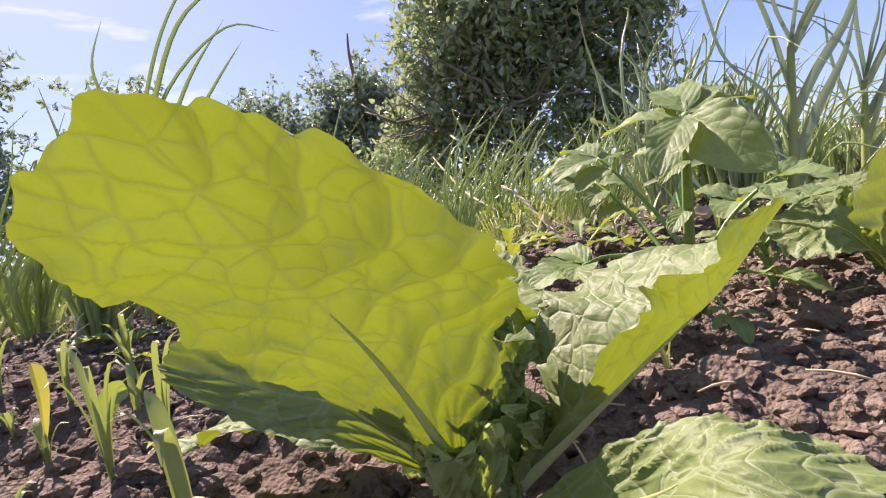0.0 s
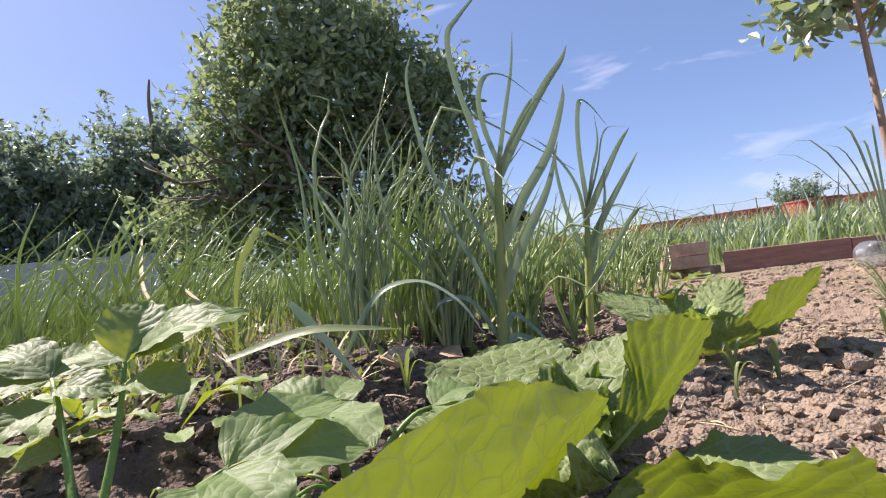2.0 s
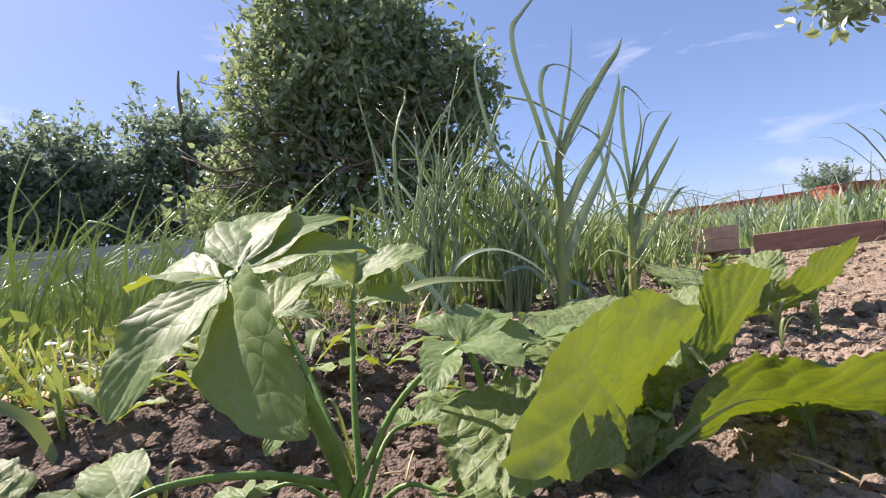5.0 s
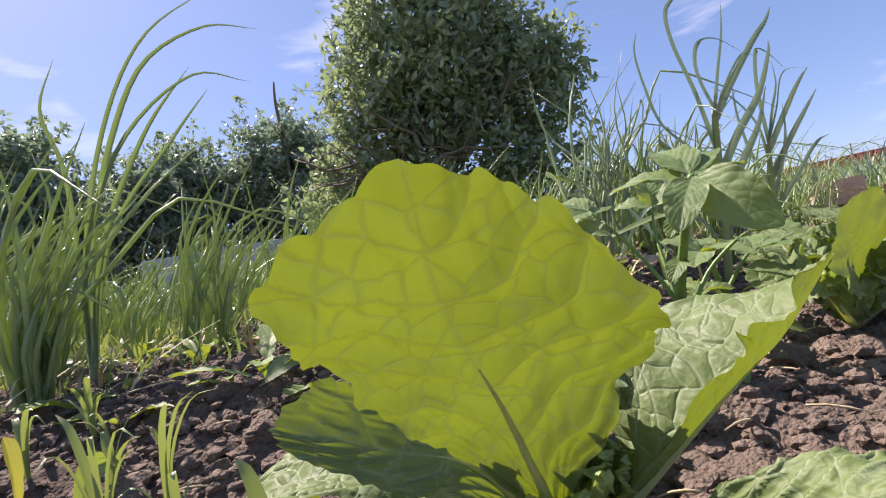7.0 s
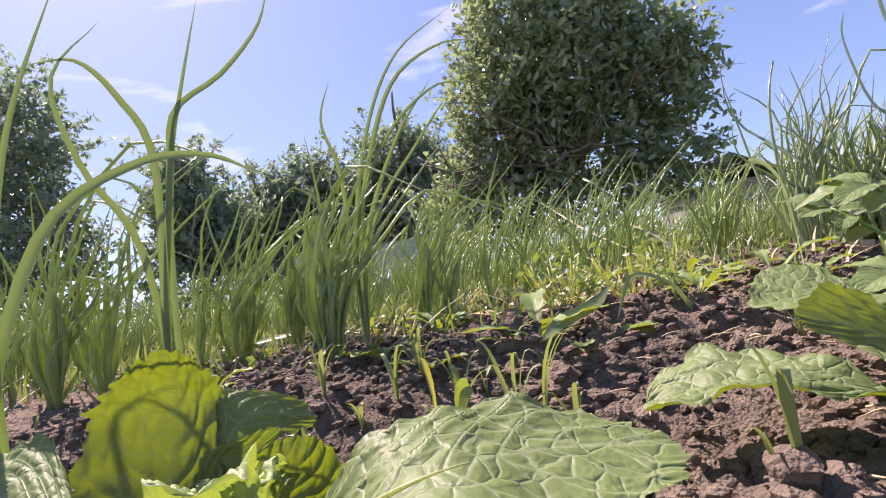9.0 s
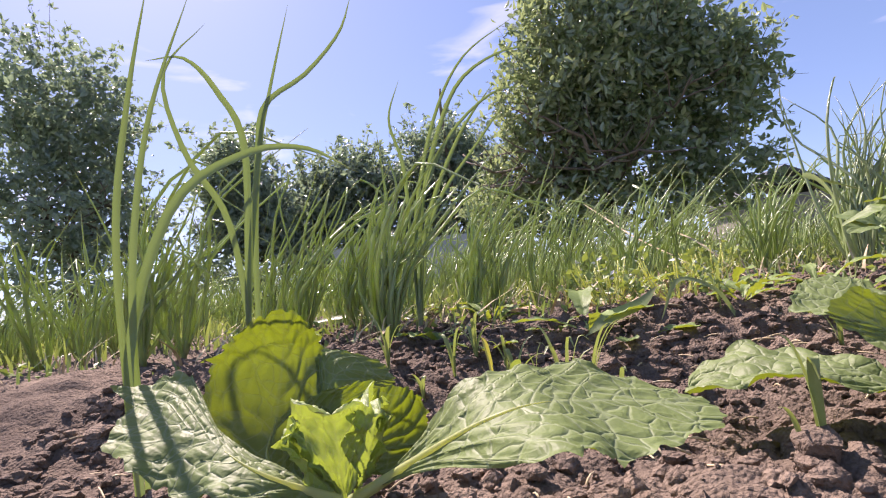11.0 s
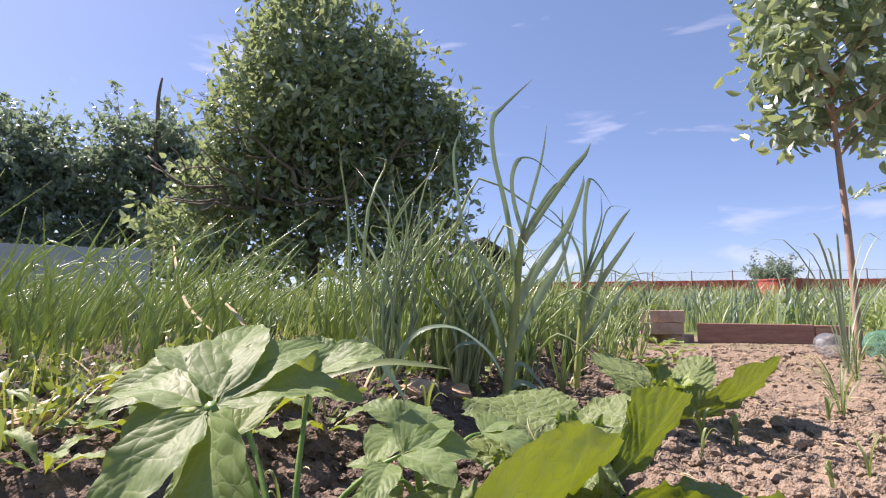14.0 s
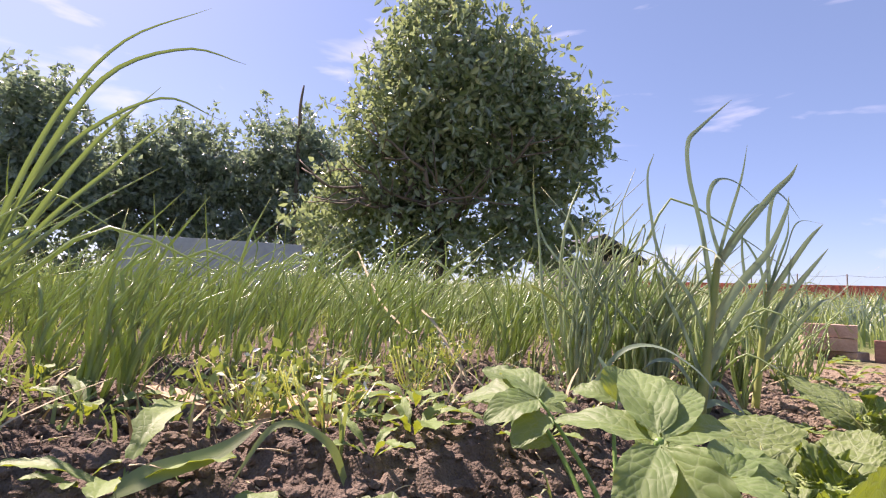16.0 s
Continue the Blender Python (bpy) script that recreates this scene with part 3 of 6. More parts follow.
plant = cabbage((-0.026, 0.168), [
    ([(-0.030, 0.172, 0.008), (-0.070, 0.195, 0.030), (-0.115, 0.220, 0.036), (-0.158, 0.240, 0.026)], 0.080, (0, -0.1, 1), dict(fold=0.2)),
    ([(-0.026, 0.164, 0.012), (-0.024, 0.158, 0.036), (-0.018, 0.150, 0.054), (-0.012, 0.144, 0.066)], 0.060, (0, 0.8, 0.4), dict(fold=0.6, wave=0.2, pucker=0.007, cell=0.010)),
    ([(-0.022, 0.172, 0.012), (-0.012, 0.178, 0.038), (-0.004, 0.184, 0.052), (0.002, 0.188, 0.062)], 0.060, (-0.6, -0.3, 0.5), dict(fold=0.6, wave=0.22, pucker=0.007, cell=0.010)),
    ([(-0.028, 0.172, 0.012), (-0.030, 0.182, 0.036), (-0.030, 0.190, 0.052), (-0.026, 0.196, 0.062)], 0.045, (0.5, -0.6, 0.5), dict(fold=0.7, wave=0.25, pucker=0.006, cell=0.008)),
], "young light-green cabbage with crinkled open leaves in soil")
open_leaf(plant, [(-0.049, 0.132, 0.068), (-0.066, 0.102, 0.106), (-0.073, 0.071, 0.132)],
          [(-0.068, 0.130, 0.062), (-0.092, 0.104, 0.092), (-0.106, 0.077, 0.119)],
          [(-0.016, 0.132, 0.062), (-0.010, 0.104, 0.094), (-0.044, 0.077, 0.126)], wave=0.05, lobes=0.045, pucker=0.0024)
open_leaf(plant, [(-0.059, 0.141, 0.052), (-0.086, 0.140, 0.066), (-0.112, 0.141, 0.079)],
          [(-0.066, 0.133, 0.047), (-0.090, 0.131, 0.059), (-0.115, 0.137, 0.074)],
          [(-0.052, 0.149, 0.057), (-0.071, 0.151, 0.076), (-0.100, 0.144, 0.091)], wave=0.06, lobes=0.08)
open_leaf(plant, [(0.041, 0.154, 0.052), (0.060, 0.147, 0.068), (0.080, 0.143, 0.090)],
          [(0.007, 0.198, 0.057), (0.035, 0.214, 0.074), (0.092, 0.179, 0.081)],
          [(0.023, 0.133, 0.068), (0.035, 0.129, 0.078), (0.067, 0.135, 0.091)], wave=0.07, lobes=0.09)
open_leaf(plant, [(-0.019, 0.251, 0.056), (-0.016, 0.291, 0.063), (0.004, 0.338, 0.081)],
          [(-0.046, 0.244, 0.055), (-0.055, 0.294, 0.067), (-0.021, 0.342, 0.082)],
          [(0.007, 0.235, 0.048), (0.031, 0.279, 0.055), (0.028, 0.332, 0.075)], wave=0.05, lobes=0.07)
open_leaf(plant, [(0.010, 0.114, 0.025), (0.025, 0.087, 0.046), (0.046, 0.080, 0.043)],
          [(0.009, 0.124, 0.037), (0.035, 0.104, 0.048), (0.051, 0.095, 0.042)],
          [(0.005, 0.084, 0.029), (0.018, 0.068, 0.041), (0.035, 0.069, 0.042)], wave=0.04, lobes=0.06)
plant = cabbage((0.305, 0.352), [
    ([(0.306, 0.350, 0.012), (0.312, 0.340, 0.036), (0.322, 0.328, 0.050), (0.334, 0.316, 0.058)], 0.060, (-0.5, 0.5, 0.5), dict(fold=0.6, wave=0.2, pucker=0.006, cell=0.010)),
    ([(0.304, 0.354, 0.012), (0.296, 0.364, 0.036), (0.290, 0.372, 0.052), (0.286, 0.384, 0.064)], 0.055, (0.4, -0.5, 0.5), dict(fold=0.6, wave=0.2, pucker=0.006, cell=0.010)),
], "light-green cabbage with a broad backlit leaf in soil")
open_leaf(plant, [(0.285, 0.325, 0.042), (0.252, 0.292, 0.072), (0.225, 0.268, 0.098)],
          [(0.278, 0.316, 0.032), (0.230, 0.275, 0.044), (0.180, 0.238, 0.072)],
          [(0.322, 0.338, 0.054), (0.336, 0.318, 0.090), (0.280, 0.292, 0.113)], wave=0.03, lobes=0.04)
open_leaf(plant, [(0.361, 0.330, 0.033), (0.396, 0.314, 0.032), (0.430, 0.283, 0.039)],
          [(0.353, 0.317, 0.063), (0.370, 0.290, 0.061), (0.408, 0.272, 0.065)],
          [(0.384, 0.350, 0.014), (0.421, 0.331, 0.014), (0.439, 0.297, 0.020)], wave=0.06, lobes=0.08)
open_leaf(plant, [(0.226, 0.302, 0.056), (0.207, 0.302, 0.064), (0.190, 0.311, 0.069)],
          [(0.204, 0.268, 0.049), (0.189, 0.277, 0.048), (0.180, 0.294, 0.052)],
          [(0.254, 0.331, 0.064), (0.242, 0.339, 0.072), (0.212, 0.333, 0.073)], wave=0.05, lobes=0.06)
open_leaf(plant, [(0.415, 0.362, 0.024), (0.431, 0.344, 0.031), (0.451, 0.327, 0.034)],
          [(0.435, 0.384, 0.027), (0.461, 0.370, 0.036), (0.472, 0.348, 0.031)],
          [(0.388, 0.346, 0.022), (0.400, 0.318, 0.025), (0.440, 0.316, 0.028)], wave=0.05, lobes=0.06)
plant = cabbage((0.39, 0.432), [
    ([(0.388, 0.432, 0.012), (0.388, 0.426, 0.040), (0.392, 0.420, 0.054), (0.396, 0.414, 0.062)], 0.060, (0.2, 0.8, 0.4), dict(fold=0.6, wave=0.2, pucker=0.006, cell=0.010)),
    ([(0.390, 0.436, 0.012), (0.396, 0.444, 0.036), (0.402, 0.450, 0.052), (0.408, 0.458, 0.060)], 0.050, (-0.3, -0.7, 0.4), dict(fold=0.6, wave=0.25, pucker=0.006, cell=0.008)),
], "light-green cabbage with upright crinkled leaves in soil")
open_leaf(plant, [(0.374, 0.480, 0.057), (0.400, 0.511, 0.069), (0.433, 0.538, 0.079)],
          [(0.329, 0.491, 0.063), (0.333, 0.532, 0.078), (0.392, 0.550, 0.076)],
          [(0.399, 0.465, 0.058), (0.434, 0.490, 0.065), (0.448, 0.516, 0.076)], wave=0.05, lobes=0.06)
open_leaf(plant, [(0.412, 0.431, 0.056), (0.436, 0.438, 0.071), (0.455, 0.447, 0.085)],
          [(0.381, 0.453, 0.056), (0.420, 0.475, 0.067), (0.447, 0.467, 0.085)],
          [(0.426, 0.406, 0.053), (0.442, 0.419, 0.072), (0.456, 0.433, 0.083)], wave=0.1, lobes=0.08, cell=0.014)
open_leaf(plant, [(0.421, 0.404, 0.044), (0.426, 0.386, 0.068), (0.443, 0.375, 0.097)],
          [(0.412, 0.405, 0.064), (0.405, 0.385, 0.101), (0.423, 0.375, 0.109)],
          [(0.435, 0.405, 0.038), (0.456, 0.398, 0.065), (0.470, 0.382, 0.096)], wave=0.05, lobes=0.06)
open_leaf(plant, [(0.337, 0.432, 0.047), (0.310, 0.434, 0.057), (0.290, 0.441, 0.063)],
          [(0.321, 0.406, 0.046), (0.301, 0.416, 0.050), (0.287, 0.432, 0.058)],
          [(0.356, 0.456, 0.051), (0.328, 0.459, 0.065), (0.304, 0.458, 0.063)], wave=0.07, lobes=0.08)
FAR_ROW = Vector((-0.016, 0.0, 0.0))
plant = cabbage((0.705, 0.625), [
    ([(0.702, 0.622, 0.010), (0.690, 0.630, 0.050), (0.684, 0.634, 0.072), (0.680, 0.640, 0.085)], 0.070, (0.3, -0.6, 0.5), dict(fold=0.5, wave=0.2, cell=0.012)),
], "light-green cabbage with a backlit upright leaf in soil")
open_leaf(plant, [(0.685, 0.657, 0.054), (0.681, 0.701, 0.072), (0.672, 0.748, 0.087)],
          [(0.648, 0.650, 0.046), (0.651, 0.701, 0.075), (0.659, 0.746, 0.092)],
          [(0.737, 0.675, 0.060), (0.740, 0.729, 0.076), (0.711, 0.755, 0.088)], wave=0.05, lobes=0.07)
open_leaf(plant, [(0.728, 0.612, 0.056), (0.751, 0.615, 0.074), (0.773, 0.621, 0.090)],
          [(0.719, 0.637, 0.060), (0.749, 0.648, 0.083), (0.770, 0.640, 0.094)],
          [(0.737, 0.586, 0.048), (0.767, 0.597, 0.072), (0.780, 0.612, 0.092)], wave=0.08, lobes=0.08)
open_leaf(plant, [(0.676, 0.565, 0.026), (0.668, 0.544, 0.045), (0.666, 0.531, 0.062)],
          [(0.668, 0.589, 0.029), (0.661, 0.567, 0.054), (0.665, 0.547, 0.063)],
          [(0.694, 0.543, 0.030), (0.695, 0.526, 0.045), (0.684, 0.524, 0.058)], wave=0.05, lobes=0.06)
open_leaf(plant, [(0.747, 0.573, 0.040), (0.783, 0.558, 0.062), (0.817, 0.544, 0.094)],
          [(0.727, 0.566, 0.060), (0.752, 0.550, 0.086), (0.798, 0.545, 0.096)],
          [(0.778, 0.583, 0.027), (0.819, 0.577, 0.048), (0.827, 0.555, 0.075)], wave=0.05, lobes=0.06)
plant.matrix_basis.translation += FAR_ROW
plant = cabbage((-0.365, 0.125), [], "broad cabbage with upright dark leaves and a glossy veined leaf", heart=5)
open_leaf(plant, [(-0.285, 0.072, 0.064), (-0.241, 0.094, 0.061), (-0.198, 0.104, 0.052)],
          [(-0.296, 0.106, 0.072), (-0.250, 0.128, 0.072), (-0.206, 0.126, 0.058)],
          [(-0.273, 0.034, 0.060), (-0.242, 0.048, 0.053), (-0.202, 0.076, 0.049)], wave=0.04, lobes=0.07)
open_leaf(plant, [(-0.436, 0.192, 0.018), (-0.439, 0.215, 0.043), (-0.429, 0.213, 0.085), (-0.417, 0.192, 0.108)],
          [(-0.474, 0.194, 0.020), (-0.497, 0.210, 0.047), (-0.477, 0.208, 0.088), (-0.443, 0.190, 0.106)],
          [(-0.410, 0.194, 0.016), (-0.402, 0.208, 0.043), (-0.400, 0.210, 0.080), (-0.398, 0.194, 0.102)], wave=0.06, lobes=0.10, pucker=0.0030)
open_leaf(plant, [(-0.404, 0.113, 0.039), (-0.450, 0.138, 0.056), (-0.500, 0.163, 0.067)],
          [(-0.432, 0.140, 0.049), (-0.481, 0.183, 0.081), (-0.539, 0.189, 0.077)],
          [(-0.406, 0.093, 0.031), (-0.450, 0.109, 0.035), (-0.502, 0.133, 0.054)], wave=0.06, lobes=0.08)
open_leaf(plant, [(-0.394, 0.183, 0.048), (-0.389, 0.212, 0.069), (-0.365, 0.235, 0.059)],
          [(-0.402, 0.201, 0.064), (-0.403, 0.220, 0.086), (-0.371, 0.244, 0.069)],
          [(-0.385, 0.184, 0.041), (-0.376, 0.215, 0.051), (-0.360, 0.236, 0.052)], wave=0.05, lobes=0.09)
open_leaf(plant, [(-0.410, 0.184, 0.019), (-0.395, 0.185, 0.045), (-0.364, 0.180, 0.062)],
          [(-0.410, 0.183, 0.030), (-0.404, 0.185, 0.057), (-0.376, 0.178, 0.065)],
          [(-0.405, 0.185, 0.018), (-0.383, 0.185, 0.037), (-0.361, 0.180, 0.061)], wave=0.05, lobes=0.09)
open_leaf(plant, [(-0.384, 0.161, 0.022), (-0.359, 0.169, 0.035), (-0.343, 0.161, 0.060)],
          [(-0.401, 0.165, 0.021), (-0.384, 0.169, 0.045), (-0.362, 0.163, 0.062)],
          [(-0.348, 0.154, 0.020), (-0.327, 0.162, 0.031), (-0.328, 0.158, 0.058)], wave=0.08, lobes=0.10, pucker=0.0030)


# ---- potato plants ----
def leaflet(parent, a, b, width, up, seed):
    s = Soup()
    a, b, up = np.array(a), np.array(b), np.array(up, float)
    mid = (a + b) / 2 + up / np.linalg.norm(up) * np.linalg.norm(b - a) * 0.10
    broad_leaf(s, [a, mid, b], width, up, fold=0.20, wave=0.05, lobes=0.02, pucker=0.00045, ovate=1.0, petiole=0.05, seed=seed, nu=34, nv=15, blunt=0.44, cell=0.008, ribs=7)
    return part("leaflet", s.mesh("leaflet", M_POTATO), parent)


def stalk(parent, pts, r):
    s = Soup()
    tube(s, pts, [r, r * 0.8, r * 0.45], 7, 12)
    part("stem", s.mesh("stem", M_POTSTEM), parent)


def compound(parent, start, end, size, seed):
    """A potato leaf: a stalk with a large end leaflet and pairs behind it."""
    r = np.random.default_rng(seed)
    a, b = np.array(start), np.array(end)
    mid = (a + b) / 2 + np.array([0, 0, 0.25 * np.linalg.norm(b - a)])
    stalk(parent, [a, mid, b], 0.0016)
    d = (b - mid) / np.linalg.norm(b - mid)
    sd = np.cross(d, (0, 0, 1.0))
    sd /= np.linalg.norm(sd)
    leaflet(parent, b, b + d * size + np.array([0, 0, -0.2 * size]), size * 0.66, (*(r.normal(0, 0.2, 2) + (0, -0.3)), 1), seed)
    for k, at_ in enumerate((b, mid * 0.4 + b * 0.6)):
        for sgn in (-1, 1):
            f = size * r.uniform(0.55, 0.85) * (1 - 0.25 * k)
            leaflet(parent, at_, at_ + (d * 0.45 + sgn * sd * 0.9) * f + np.array([0, 0, r.uniform(-0.15, 0.2) * f]), f * 0.62, (*(r.normal(0, 0.25, 2) + (0, -0.3)), 1), seed + k * 2 + sgn + 1)


def potato(base, stems, leaflets, sprays, label):
    """stems: point lists with radii; leaflets: foot, tip, width, up; sprays: compound leaves, foot, end, size."""
    x, y = base
    z = gz(x, y)
    ob = thing("potato_plant", (x, y, z), label, "potato plant", "potato plants")
    rel = lambda p: (p[0] - x, p[1] - y, p[2] - z)
    for pts, r in stems:
        stalk(ob, [rel(p) for p in pts], r)
    for k, (a, b, width, up) in enumerate(leaflets):
        leaflet(ob, rel(a), rel(b), width, up, k + int(x * 1000))
    for k, (a, b, size) in enumerate(sprays):
        compound(ob, rel(a), rel(b), size, 40 + 9 * k + int(x * 1000))
    return ob


potato((0.150, 0.345), [
    ([(0.150, 0.345, 0.0), (0.140, 0.330, 0.050), (0.124, 0.285, 0.105), (0.111, 0.248, 0.140)], 0.0044),
    ([(0.140, 0.328, 0.052), (0.125, 0.340, 0.090), (0.110, 0.352, 0.118), (0.099, 0.360, 0.135)], 0.0018),
    ([(0.142, 0.330, 0.035), (0.165, 0.330, 0.070), (0.185, 0.322, 0.090), (0.197, 0.315, 0.098)], 0.0019),
    ([(0.148, 0.340, 0.020), (0.152, 0.355, 0.070), (0.158, 0.372, 0.105), (0.162, 0.376, 0.130)], 0.0020),
    ([(0.148, 0.345, 0.020), (0.138, 0.385, 0.070), (0.126, 0.420, 0.105), (0.118, 0.440, 0.122)], 0.0022),
    ([(0.144, 0.335, 0.040), (0.110, 0.320, 0.060), (0.078, 0.310, 0.068), (0.060, 0.305, 0.066)], 0.0020),
], [
    ((0.111, 0.246, 0.139), (0.125, 0.206, 0.104), 0.030, (-0.80, -0.45, 0.40)),
    ((0.110, 0.246, 0.139), (0.083, 0.229, 0.110), 0.023, (-0.35, -0.60, 0.70)),
    ((0.112, 0.248, 0.140), (0.155, 0.262, 0.142), 0.024, (-0.1, -0.45, 0.90)),
    ((0.112, 0.250, 0.140), (0.153, 0.284, 0.156), 0.022, (-0.2, -0.50, 0.85)),
    ((0.112, 0.250, 0.141), (0.127, 0.300, 0.163), 0.026, (-0.3, -0.75, 0.55)),
    ((0.111, 0.252, 0.139), (0.078, 0.285, 0.140), 0.022, (0.1, -0.5, 0.85)),
    ((0.118, 0.268, 0.124), (0.141, 0.296, 0.138), 0.017, (-0.2, -0.4, 0.9)),
    ((0.119, 0.272, 0.118), (0.098, 0.262, 0.106), 0.015, (-0.3, -0.5, 0.8)),
    ((0.130, 0.300, 0.090), (0.112, 0.292, 0.076), 0.014, (-0.3, -0.5, 0.8)),
    ((0.099, 0.360, 0.135), (0.057, 0.400, 0.126), 0.030, (0.0, -0.45, 0.9)),
    ((0.099, 0.360, 0.135), (0.061, 0.352, 0.122), 0.026, (-0.2, -0.45, 0.85)),
    ((0.099, 0.360, 0.135), (0.088, 0.410, 0.146), 0.026, (0.0, -0.5, 0.85)),
    ((0.101, 0.358, 0.132), (0.122, 0.388, 0.135), 0.022, (0.1, -0.4, 0.9)),
    ((0.104, 0.356, 0.126), (0.074, 0.336, 0.112), 0.021, (-0.2, -0.5, 0.8)),
    ((0.162, 0.376, 0.130), (0.201, 0.360, 0.143), 0.026, (-0.1, -0.45, 0.9)),
    ((0.162, 0.376, 0.130), (0.170, 0.392, 0.152), 0.028, (0.0, -0.8, 0.5)),
    ((0.162, 0.376, 0.130), (0.209, 0.400, 0.142), 0.027, (0.1, -0.4, 0.9)),
    ((0.162, 0.376, 0.130), (0.140, 0.398, 0.134), 0.022, (-0.2, -0.4, 0.9)),
    ((0.160, 0.372, 0.122), (0.186, 0.350, 0.118), 0.021, (0.1, -0.5, 0.85)),
    ((0.197, 0.315, 0.098), (0.243, 0.325, 0.092), 0.027, (-0.1, -0.5, 0.85)),
    ((0.197, 0.315, 0.098), (0.238, 0.356, 0.104), 0.029, (-0.2, -0.55, 0.8)),
    ((0.197, 0.315, 0.098), (0.212, 0.284, 0.090), 0.024, (0.1, -0.5, 0.85)),
    ((0.192, 0.318, 0.094), (0.176, 0.290, 0.086), 0.018, (-0.2, -0.6, 0.8)),
    ((0.118, 0.440, 0.122), (0.090, 0.466, 0.138), 0.027, (0.0, -0.5, 0.85)),
    ((0.118, 0.440, 0.122), (0.084, 0.436, 0.118), 0.026, (-0.2, -0.5, 0.85)),
    ((0.118, 0.440, 0.122), (0.140, 0.470, 0.130), 0.025, (0.1, -0.4, 0.9)),
    ((0.120, 0.436, 0.118), (0.146, 0.424, 0.112), 0.022, (0.1, -0.5, 0.85)),
    ((0.122, 0.430, 0.112), (0.100, 0.408, 0.100), 0.022, (-0.1, -0.6, 0.8)),
    ((0.130, 0.408, 0.094), (0.106, 0.420, 0.088), 0.018, (-0.1, -0.5, 0.85)),
    ((0.060, 0.305, 0.066), (0.022, 0.298, 0.058), 0.030, (-0.2, -0.4, 0.9)),
    ((0.060, 0.305, 0.066), (0.044, 0.272, 0.062), 0.024, (-0.1, -0.5, 0.85)),
    ((0.064, 0.306, 0.066), (0.050, 0.340, 0.074), 0.024, (0.0, -0.4, 0.9)),
], [
    ((0.146, 0.337, 0.020), (0.100, 0.350, 0.042), 0.030), ((0.146, 0.337, 0.025), (0.185, 0.362, 0.055), 0.034),
    ((0.140, 0.328, 0.030), (0.108, 0.300, 0.036), 0.024), ((0.146, 0.338, 0.020), (0.186, 0.312, 0.034), 0.028),
    ((0.146, 0.338, 0.015), (0.140, 0.292, 0.020), 0.022),
], "bushy potato plant with ovate wrinkled green leaflets in soil")
potato((0.250, 0.420), [
    ([(0.250, 0.420, 0.0), (0.248, 0.425, 0.035), (0.245, 0.430, 0.065), (0.240, 0.435, 0.080)], 0.0034),
    ([(0.248, 0.425, 0.035), (0.275, 0.430, 0.060), (0.290, 0.432, 0.070), (0.300, 0.432, 0.072)], 0.0022),
], [
    ((0.240, 0.435, 0.080), (0.205, 0.400, 0.070), 0.034, (-0.2, -0.4, 0.9)), ((0.240, 0.435, 0.080), (0.255, 0.385, 0.072), 0.036, (0.1, -0.5, 0.9)),
    ((0.240, 0.435, 0.080), (0.215, 0.460, 0.095), 0.030, (0, -0.4, 0.9)), ((0.240, 0.435, 0.080), (0.262, 0.470, 0.090), 0.030, (0.1, -0.3, 0.9)),
    ((0.300, 0.432, 0.072), (0.330, 0.400, 0.060), 0.032, (0.2, -0.4, 0.9)), ((0.300, 0.432, 0.072), (0.335, 0.450, 0.074), 0.030, (0.1, -0.2, 1)),
], [((0.249, 0.422, 0.02), (0.225, 0.440, 0.05), 0.030), ((0.249, 0.422, 0.02), (0.270, 0.395, 0.04), 0.030), ((0.249, 0.422, 0.03), (0.215, 0.405, 0.05), 0.028)],
   "low potato plant with dull green leaflets beside cabbage")


# ---- onions and leeks ----
def onion_leaves(seed, count, height, spread, lean=(0.0, 0.0), radius=0.0024, foot=0.018):
    """Point lists of the hollow leaves of one clump of several shoots, about the origin; some are kinked or hang over."""
    r = np.random.default_rng(seed)
    shoots = r.normal(0, foot, (max(2, count // 7), 2))
    out = []
    for _ in range(count):
        x0, y0 = shoots[int(r.integers(len(shoots)))] + r.normal(0, 0.0025, 2)
        a = r.uniform(0, 6.283)
        h = height * r.uniform(0.45, 1.08)
        o = h * spread * r.uniform(0.02, 1.0) ** 1.3
        dx, dy = math.cos(a) * o + lean[0] * h * r.uniform(0.5, 1.4), math.sin(a) * o + lean[1] * h
        j = r.normal(0, 0.018, (3, 2)) * h / 0.3
        at_ = lambda f, z, k: (x0 + dx * f + j[k, 0], y0 + dy * f + j[k, 1], z)
        pts = [(x0, y0, -0.01), at_(0.16, h * 0.36, 0), at_(0.5, h * 0.72, 1)]
        kind = r.random()
        if kind > 0.88:
            pts += [at_(1.0, h * 0.93, 2), at_(1.5, h * 0.80, 2), at_(2.0, h * 0.62, 2)]
        elif kind > 0.76:
            pts += [at_(0.75, h * 0.92, 2), (pts[-1][0] + 0.05 * math.cos(a + 1), pts[-1][1] + 0.05 * math.sin(a + 1), h * r.uniform(0.55, 0.95))]
        else:
            pts += [at_(1.0, h, 2)]
        out.append((pts, radius * r.uniform(0.6, 1.25)))
    return out


def onion_clump(name, place, seed, count, height, spread, lean, label, group, separate=False, radius=0.0020, material=None, foot=0.018):
    ob = thing(name, place, label, "onion plant", group)
    s = Soup()
    for pts, r in onion_leaves(seed, count, height, spread, lean, radius, foot):
        if separate:
            s = Soup()
        tube(s, pts, [r * 0.9, r * 1.1, r, r * 0.62, 0.0003], 5 if separate else 3, 11 if separate else 7)
        if separate:
            part("leaf", s.mesh("leaf", material or M_ONION), ob)
    if not separate:
        part("leaves", s.mesh("leaves", material or M_ONION), ob)
    return ob


